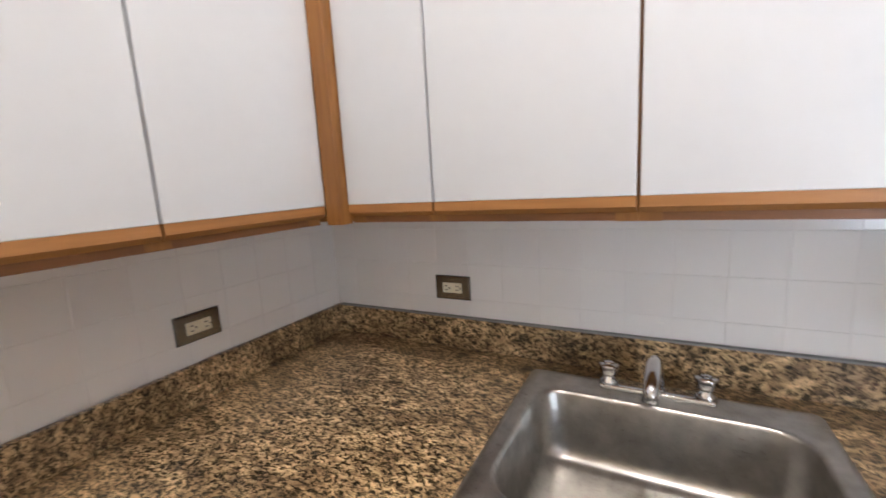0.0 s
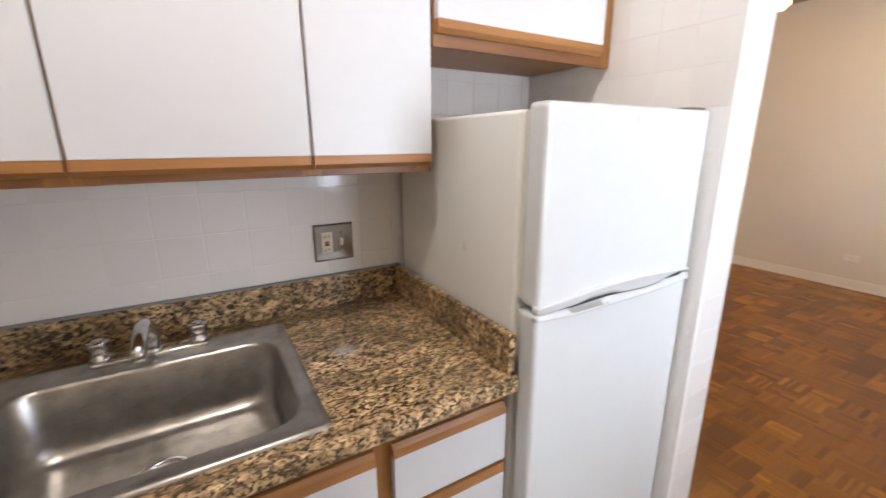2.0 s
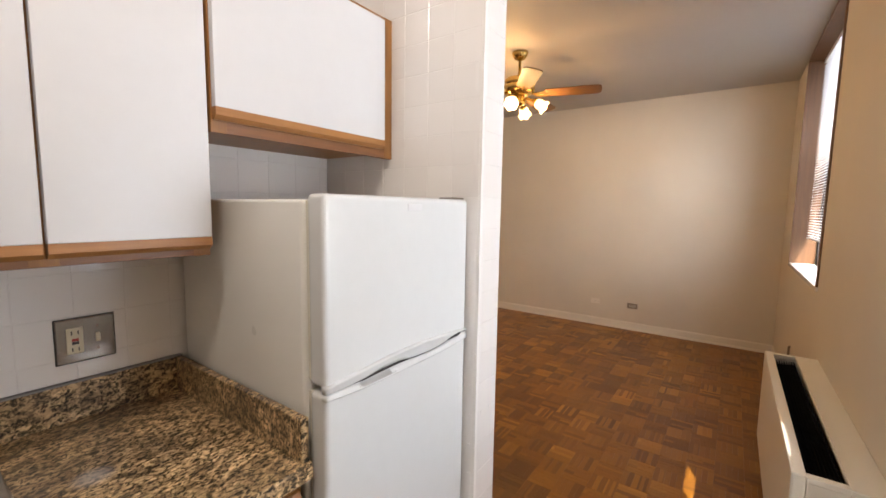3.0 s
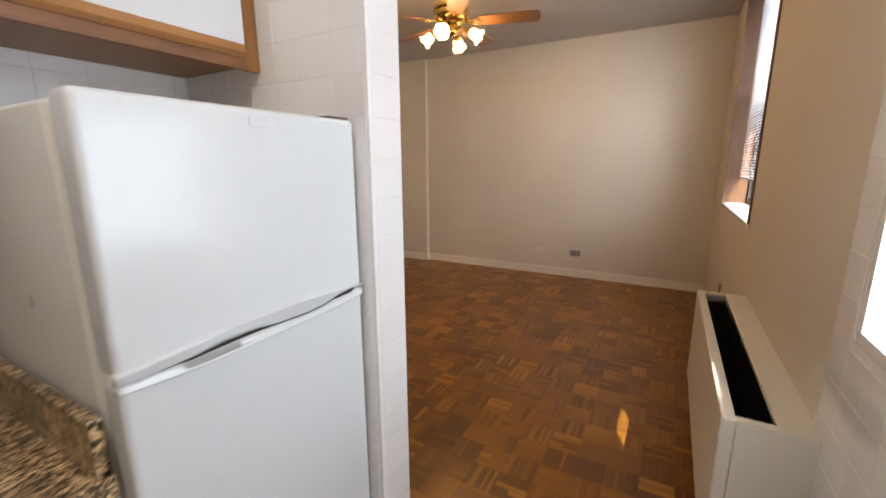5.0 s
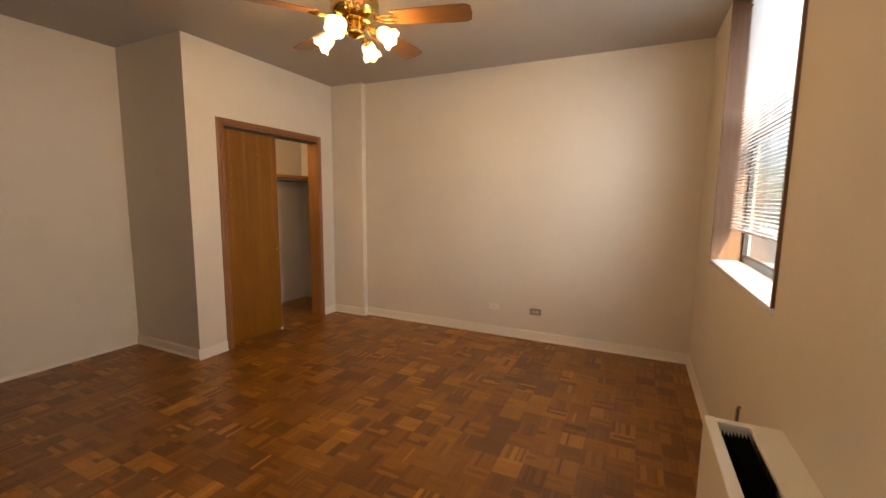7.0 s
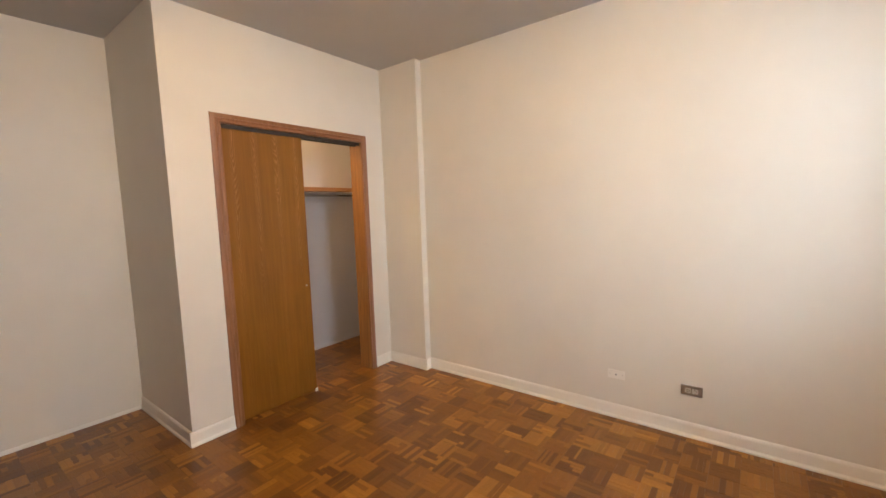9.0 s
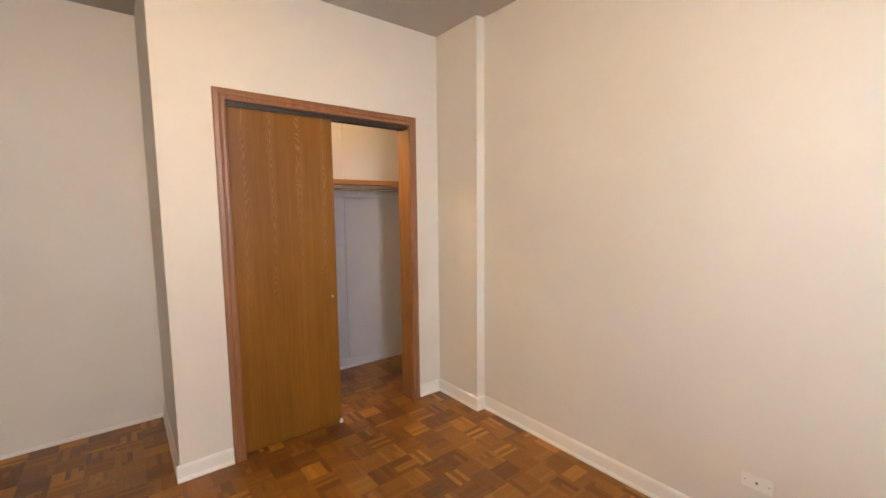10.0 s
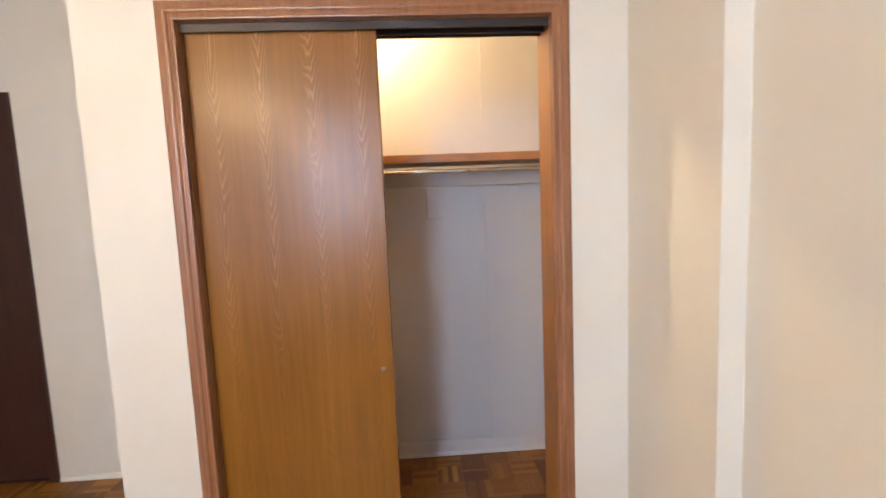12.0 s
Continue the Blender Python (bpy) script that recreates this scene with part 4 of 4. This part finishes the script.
for lo, hi in (((0.10, BY + 0.06, 0), (1.19, BY + 0.08, 0.10)), ((-0.07, -0.29, 0), (-0.05, 0.70, 0.10))):
    tagged(part("toe_kick", box(lo, hi), CAB_X), "oak toe kick below the base cabinets", "toe kick")

tagged(part("corner_stile", box((0.0045, 0.655, 0.10), (0.0435, 0.735, 0.869), 0.001), CAB_Z), "oak corner stile between the base cabinets", "post")

# ---- fridge ----
fx0, fx1, fyf, fz = 1.208, 1.770, 0.642, 1.509
split = 1.078
fridge = group_of("fridge", "white top-freezer refrigerator with curved grips, shut", "refrigerator", "", "", (0, 0, 0))
part("cabinet", box((fx0, fyf + 0.075, 0.03), (fx1, YS - 0.024, fz - 0.012), 0.008, 3), FRIDGE_SIDE, fridge, "pebbled white side panels")
part("gasket", boxes(((fx0 + 0.012, fyf + 0.058, 0.10), (fx1 - 0.012, fyf + 0.076, split - 0.015)), ((fx0 + 0.012, fyf + 0.058, split + 0.012), (fx1 - 0.012, fyf + 0.076, fz - 0.015))), GASKET, fridge)
for f in ((fx0 + 0.03, fyf + 0.10), (fx1 - 0.06, fyf + 0.10), (fx0 + 0.03, 1.22), (fx1 - 0.06, 1.22)):
    part("foot", box((f[0], f[1], 0), (f[0] + 0.03, f[1] + 0.03, 0.032), 0.003), BLACK, fridge)
# Added black sheet: paints the shade in the gap between fridge and wall.
part("back_panel", box((fx0 + 0.010, YS - 0.0235, 0.04), (fx1 - 0.004, YS - 0.006, fz - 0.02)), BLACK, fridge, "black sheet in place of the shade behind the fridge")
part("toe_grille", box((fx0 + 0.02, fyf + 0.07, 0.03), (fx1 - 0.02, fyf + 0.09, 0.095)), BLACK, fridge)
fd = part("freezer_door", box((fx0, fyf, split + 0.006), (fx1, fyf + 0.058, fz), 0.012, 4), FRIDGE, fridge, "glossy white freezer door")
ld = part("fridge_door", box((fx0, fyf, 0.10), (fx1, fyf + 0.058, split - 0.006), 0.012, 4), FRIDGE, fridge, "glossy white lower door")
part("badge", box((1.476, fyf - 0.0015, 1.474), (1.534, fyf, 1.491), 0.0006), plain("silver_badge", (0.66, 0.67, 0.69), 0.3, 0.2), fd, "small silver badge")


def grip(sign):
    """A moulded strip along the split: a broad flat band with a raised ridge, and a wavy finger slot between the two."""
    bm = bmesh.new()
    n = 48
    rows = []
    for i in range(n + 1):
        u = i / n
        x = fx0 - 0.002 + (fx1 - fx0 + 0.002) * u
        wave = float(np.interp(u, [0, 0.14, 0.30, 0.42, 0.52, 0.66, 0.76, 0.84, 0.93, 1.0], [-0.004, -0.003, -0.001, 0.000, -0.003, -0.006, -0.003, 0.006, 0.009, 0.004]))
        slot = float(np.interp(u, [0, 0.13, 0.17, 0.30, 0.42, 0.50, 0.75, 0.94, 1.0], [0.0014, 0.0014, 0.0026, 0.0036, 0.0034, 0.0026, 0.0026, 0.0026, 0.0014]))
        pocket = float(np.interp(u, [0.13, 0.18, 0.38, 0.46, 0.78, 0.83, 0.92, 0.96], [0, 1, 1, 0, 0, 1, 1, 0])) if sign < 0 else float(np.interp(u, [0.20, 0.30, 0.44, 0.50], [0, 1, 1, 0]))
        z_in = split + wave + sign * slot
        if sign > 0:
            z_out = split + float(np.interp(u, [0, 0.10, 0.35, 0.6, 0.85, 1.0], [0.016, 0.020, 0.031, 0.033, 0.024, 0.016]))
        else:
            z_out = split - float(np.interp(u, [0, 0.2, 0.8, 1.0], [0.018, 0.024, 0.022, 0.016]))
        yo = fyf - 0.004 - 0.006 * math.sin(math.pi * min(1.0, u * 1.02 + 0.02)) ** 0.6
        z_lip = z_in + sign * (0.003 + 0.010 * pocket)
        z_ridge = z_out - sign * 0.005
        rows.append([bm.verts.new(p) for p in ((x, fyf + 0.012, z_in), (x, yo + 0.003 + 0.006 * pocket, z_in), (x, yo + 0.001, z_lip), (x, yo + 0.0015, z_ridge - sign * 0.003),
                                               (x, yo - 0.0015, z_ridge), (x, yo - 0.0005, z_out - sign * 0.001), (x, fyf - 0.001, z_out), (x, fyf + 0.012, z_out))])
    for a, c in zip(rows, rows[1:]):
        for i in range(7):
            bm.faces.new((a[i], a[i + 1], c[i + 1], c[i]))
    bm.faces.new(rows[0])
    bm.faces.new(list(reversed(rows[-1])))
    bmesh.ops.recalc_face_normals(bm, faces=bm.faces[:])
    return bm


part("grip", grip(1), FRIDGE, fd, "moulded white grip with a wavy edge", True)
part("grip", grip(-1), FRIDGE, ld, "moulded white grip with a wavy edge", True)
part("hinge_cover", box((fx1 - 0.075, fyf + 0.012, fz + 0.0005), (fx1 - 0.006, fyf + 0.06, fz + 0.006), 0.002), PLATE, fridge, "grey metal top hinge")
# Black block set between the grips to paint the slot's shadow.
part("grip_shadow_gap", box((fx0 + 0.06, fyf - 0.0005, split - 0.009), (fx1 - 0.03, fyf + 0.05, split + 0.010)), BLACK, ld, "black block in place of the finger slot's shadow")

# ---- kitchen ceiling light ----
kl = group_of("kitchen_ceiling_light", "round white glass ceiling light, lit", "ceiling light", "", "", (0.62, 0.28, H))
bm = bmesh.new()
lathe(bm, [(0.005, 0), (0.14, 0), (0.14, -0.02), (0.125, -0.03)], (0.62, 0.28, H), steps=28)
under(kl, "pan", bm, WHITE_PL, "", True)
bm = bmesh.new()
lathe(bm, [(0.125, -0.03), (0.12, -0.06), (0.09, -0.085), (0.04, -0.098), (0.002, -0.10)], (0.62, 0.28, H), steps=28)
g = under(kl, "globe", bm, Nodes("lit_opal_glass").put(base=(0.9, 0.9, 0.88), emit=(1.0, 0.93, 0.84), glow=1.7).mat, "", True)
g.visible_shadow = False
lamp_point("kitchen_light", (0.62, 0.28, H - 0.10), 14.5, (1.0, 0.88, 0.76), 0.10)

# ---- tiles ----
PITCH, GAP = 0.1120, 0.0010
tile_cache = {}


def tile_mesh(w, h):
    """A glazed tile in the plane x, z that faces -y, with rounded arrises; its back lies at y = 0.006."""
    key = (round(w, 3), round(h, 3))
    if key not in tile_cache:
        bm = bmesh.new()
        r = 0.0013
        a, b = w / 2, h / 2
        back = [bm.verts.new((x, 0.006, z)) for x, z in ((-a, -b), (a, -b), (a, b), (-a, b))]
        mid = [bm.verts.new((x, 0.0008, z)) for x, z in ((-a, -b), (a, -b), (a, b), (-a, b))]
        top = [bm.verts.new((x, 0, z)) for x, z in ((-a + r, -b + r), (a - r, -b + r), (a - r, b - r), (-a + r, b - r))]
        bm.faces.new(top)
        for i in range(4):
            j = (i + 1) % 4
            bm.faces.new((mid[i], mid[j], top[j], top[i]))
            bm.faces.new((back[i], back[j], mid[j], mid[i]))
        bmesh.ops.recalc_face_normals(bm, faces=bm.faces[:])
        tile_cache[key] = mesh_of("tile", bm, TILE)
    return tile_cache[key]


def tile_field(parent, m, x0, x1, z0, z1, joint_x, joint_z, skip=None, PITCH=PITCH):
    """Square tiles in m's x, z plane, cut at the edges."""
    i = math.floor((x0 - joint_x) / PITCH)
    while joint_x + i * PITCH < x1 - 0.004:
        a, b = max(x0, joint_x + i * PITCH), min(x1, joint_x + (i + 1) * PITCH)
        i += 1
        if b - a < 0.008:
            continue
        j = math.floor((z0 - joint_z) / PITCH)
        while joint_z + j * PITCH < z1 - 0.004:
            c, d = max(z0, joint_z + j * PITCH), min(z1, joint_z + (j + 1) * PITCH)
            j += 1
            if d - c < 0.008 or (skip and skip((a + b) / 2, (c + d) / 2)):
                continue
            ob = new("tile", tile_mesh(b - a - GAP, d - c - GAP))
            ob.parent = parent
            ob.matrix_basis = m @ pose((a + b) / 2, 0, (c + d) / 2, random.uniform(-0.25, 0.25), 0, random.uniform(-0.25, 0.25))


JZ = 1.412
tile_field(wall_sink, pose(0, YS, 0), XK, 1.778, 1.016, 1.385, 0.618, JZ)
tile_field(wall_sink, pose(0, YS, 0), 1.145, 1.778, 1.385, 1.70, 0.618, JZ)
tile_field(wall_sink, pose(0, YS, 0), 1.10, 1.778, 2.14, H, 0.618, JZ)
tile_field(wall_kitchen_side, pose(XK, 0, 0, 0, 0, 90), -0.30, YS, 1.016, 1.385, YS - PITCH * 12, JZ)
PEND = 0.1027
tile_field(wall_partition, pose(PX0, 0, 0, 0, 0, -90), -YS, -PY - 0.008, 1.40, H, -PY - 0.008 - PEND * 8, JZ + 0.003, None, PEND)
part("caulk_smear", box((0.472, YS - 0.0016, 1.055), (0.488, YS + 0.001, 1.062), 0.0012), WHITE_PL, wall_sink, "small white smear on the tiles")
# the partition's end: one wide tile a row, with a round nosing
z = JZ + 0.003 - 14 * PEND
while z < H:
    a, b = max(z, 0.0), min(z + PEND, H)
    z += PEND
    if b - a < 0.01:
        continue
    ob = new("tile", tile_mesh(PX1 - PX0 - 0.020 - GAP, b - a - GAP))
    ob.parent = wall_partition
    ob.matrix_basis = pose((PX0 + 0.020 + PX1) / 2, PY, (a + b) / 2, random.uniform(-0.3, 0.3), 0, random.uniform(-0.3, 0.3))
    bm = bmesh.new()
    h0, h1 = a + GAP / 2, b - GAP / 2
    cx, cy, r = PX0 + 0.0195, PY + 0.0195, 0.0195
    prof = [(PX0, PY + 0.030)] + [(cx - r * math.cos(radians(q)), cy - r * math.sin(radians(q))) for q in range(0, 91, 15)] + [(PX0 + 0.0185, PY + 0.030)]
    lo = [bm.verts.new((x, y, h0)) for x, y in prof]
    hi = [bm.verts.new((x, y, h1)) for x, y in prof]
    k = len(prof)
    for q in range(k):
        bm.faces.new((lo[q], lo[(q + 1) % k], hi[(q + 1) % k], hi[q]))
    bm.faces.new(hi)
    bm.faces.new(list(reversed(lo)))
    bmesh.ops.recalc_face_normals(bm, faces=bm.faces[:])
    part("nosing_tile", bm, TILE, wall_partition)
wall_living_side = setting("wall_partition_back", box((PX1, PY + 0.006, 0), (PX1 + 0.005, 1.4948, H)), WALL, "cream painted back of the partition")
# tiles on the kitchen part of the window wall
tiled = setting("wall_window_tiles", boxes(((W2[1] + 0.02, YW, 0.0), (2.335, YW + 0.0068, H)), ((1.1, YW, 0.0), (W2[1] + 0.02, YW + 0.0068, W2[2] - 0.013))), GROUT, "white square tiles on the kitchen's window wall")
tile_field(tiled, pose(0, YW + 0.008, 0, 0, 0, 180), -2.335, -1.20, 0.34, 2.10, -2.335, JZ,
           lambda x, z: -x < W2[1] + 0.03 and z > W2[2] - 0.03)

# ---- parquet ----
BLOCK, FINGERS = 0.14, 5


def fingers(bm_verts, bm_faces, cx, cy, along, rng):
    w = BLOCK / FINGERS
    g = 0.00012
    for k in range(FINGERS):
        o = -BLOCK / 2 + k * w
        top = rng.uniform(-0.0005, 0.0003)
        tilt = rng.uniform(-0.00025, 0.00025)
        r = 0.0005
        x0, x1, y0, y1 = (-BLOCK / 2 + g, BLOCK / 2 - g, o + g, o + w - g)
        if along:
            x0, x1, y0, y1 = y0, y1, x0, x1
        n = len(bm_verts)
        bm_verts += [(cx + x, cy + y, -0.008) for x, y in ((x0, y0), (x1, y0), (x1, y1), (x0, y1))]
        bm_verts += [(cx + x, cy + y, top - 0.0006) for x, y in ((x0, y0), (x1, y0), (x1, y1), (x0, y1))]
        bm_verts += [(cx + x, cy + y, top + (tilt if q < 2 else -tilt)) for q, (x, y) in enumerate(((x0 + r, y0 + r), (x1 - r, y0 + r), (x1 - r, y1 - r), (x0 + r, y1 - r)))]
        bm_faces.append((n + 8, n + 9, n + 10, n + 11))
        for i in range(4):
            j = (i + 1) % 4
            bm_faces.append((n + 4 + i, n + 4 + j, n + 8 + j, n + 8 + i))
            bm_faces.append((n + i, n + j, n + 4 + j, n + 4 + i))


rng = random.Random(7)
variants = []
for along in (0, 1):
    for k in range(6):
        vs, fs = [], []
        fingers(vs, fs, 0, 0, along, rng)
        me = bpy.data.meshes.new("parquet_block")
        me.from_pydata(vs, [], fs)
        me.materials.append(PARQ_ONE)
        variants.append(me)
vs, fs = [], []
ni, nj = int((6.5 - 1.96) / BLOCK) + 1, int((YN - YW) / BLOCK) + 1
for i in range(ni):
    for j in range(nj):
        cx, cy = 1.96 + BLOCK * (i + 0.5), YW + BLOCK * (j + 0.5)
        if (cx - BLOCK / 2 > XF and cy < YC) or cy - BLOCK / 2 > YN:
            continue
        along = (i + j) % 2
        if 2.0 < cx < 4.9 and 0.0 < cy < 1.97:
            ob = new("parquet_block", variants[along * 6 + rng.randrange(6)])
            ob.parent = parquet_floor
            ob.location = (cx, cy, 0)
        else:
            fingers(vs, fs, cx, cy, along, rng)
for i in range(1, 19):
    for j in range(14, nj):
        cx, cy = 1.96 - BLOCK * (i - 0.5), YW + BLOCK * (j + 0.5)
        if cy - BLOCK / 2 < YN and cx + BLOCK / 2 > XK:
            fingers(vs, fs, cx, cy, (i + j + 1) % 2, rng)
me = bpy.data.meshes.new("parquet_field")
me.from_pydata(vs, [], fs)
me.materials.append(PARQ_REST)
field = new("parquet_field", me)
field.parent = parquet_floor
tagged(field, "brown finger parquet", "", "", "stuff")
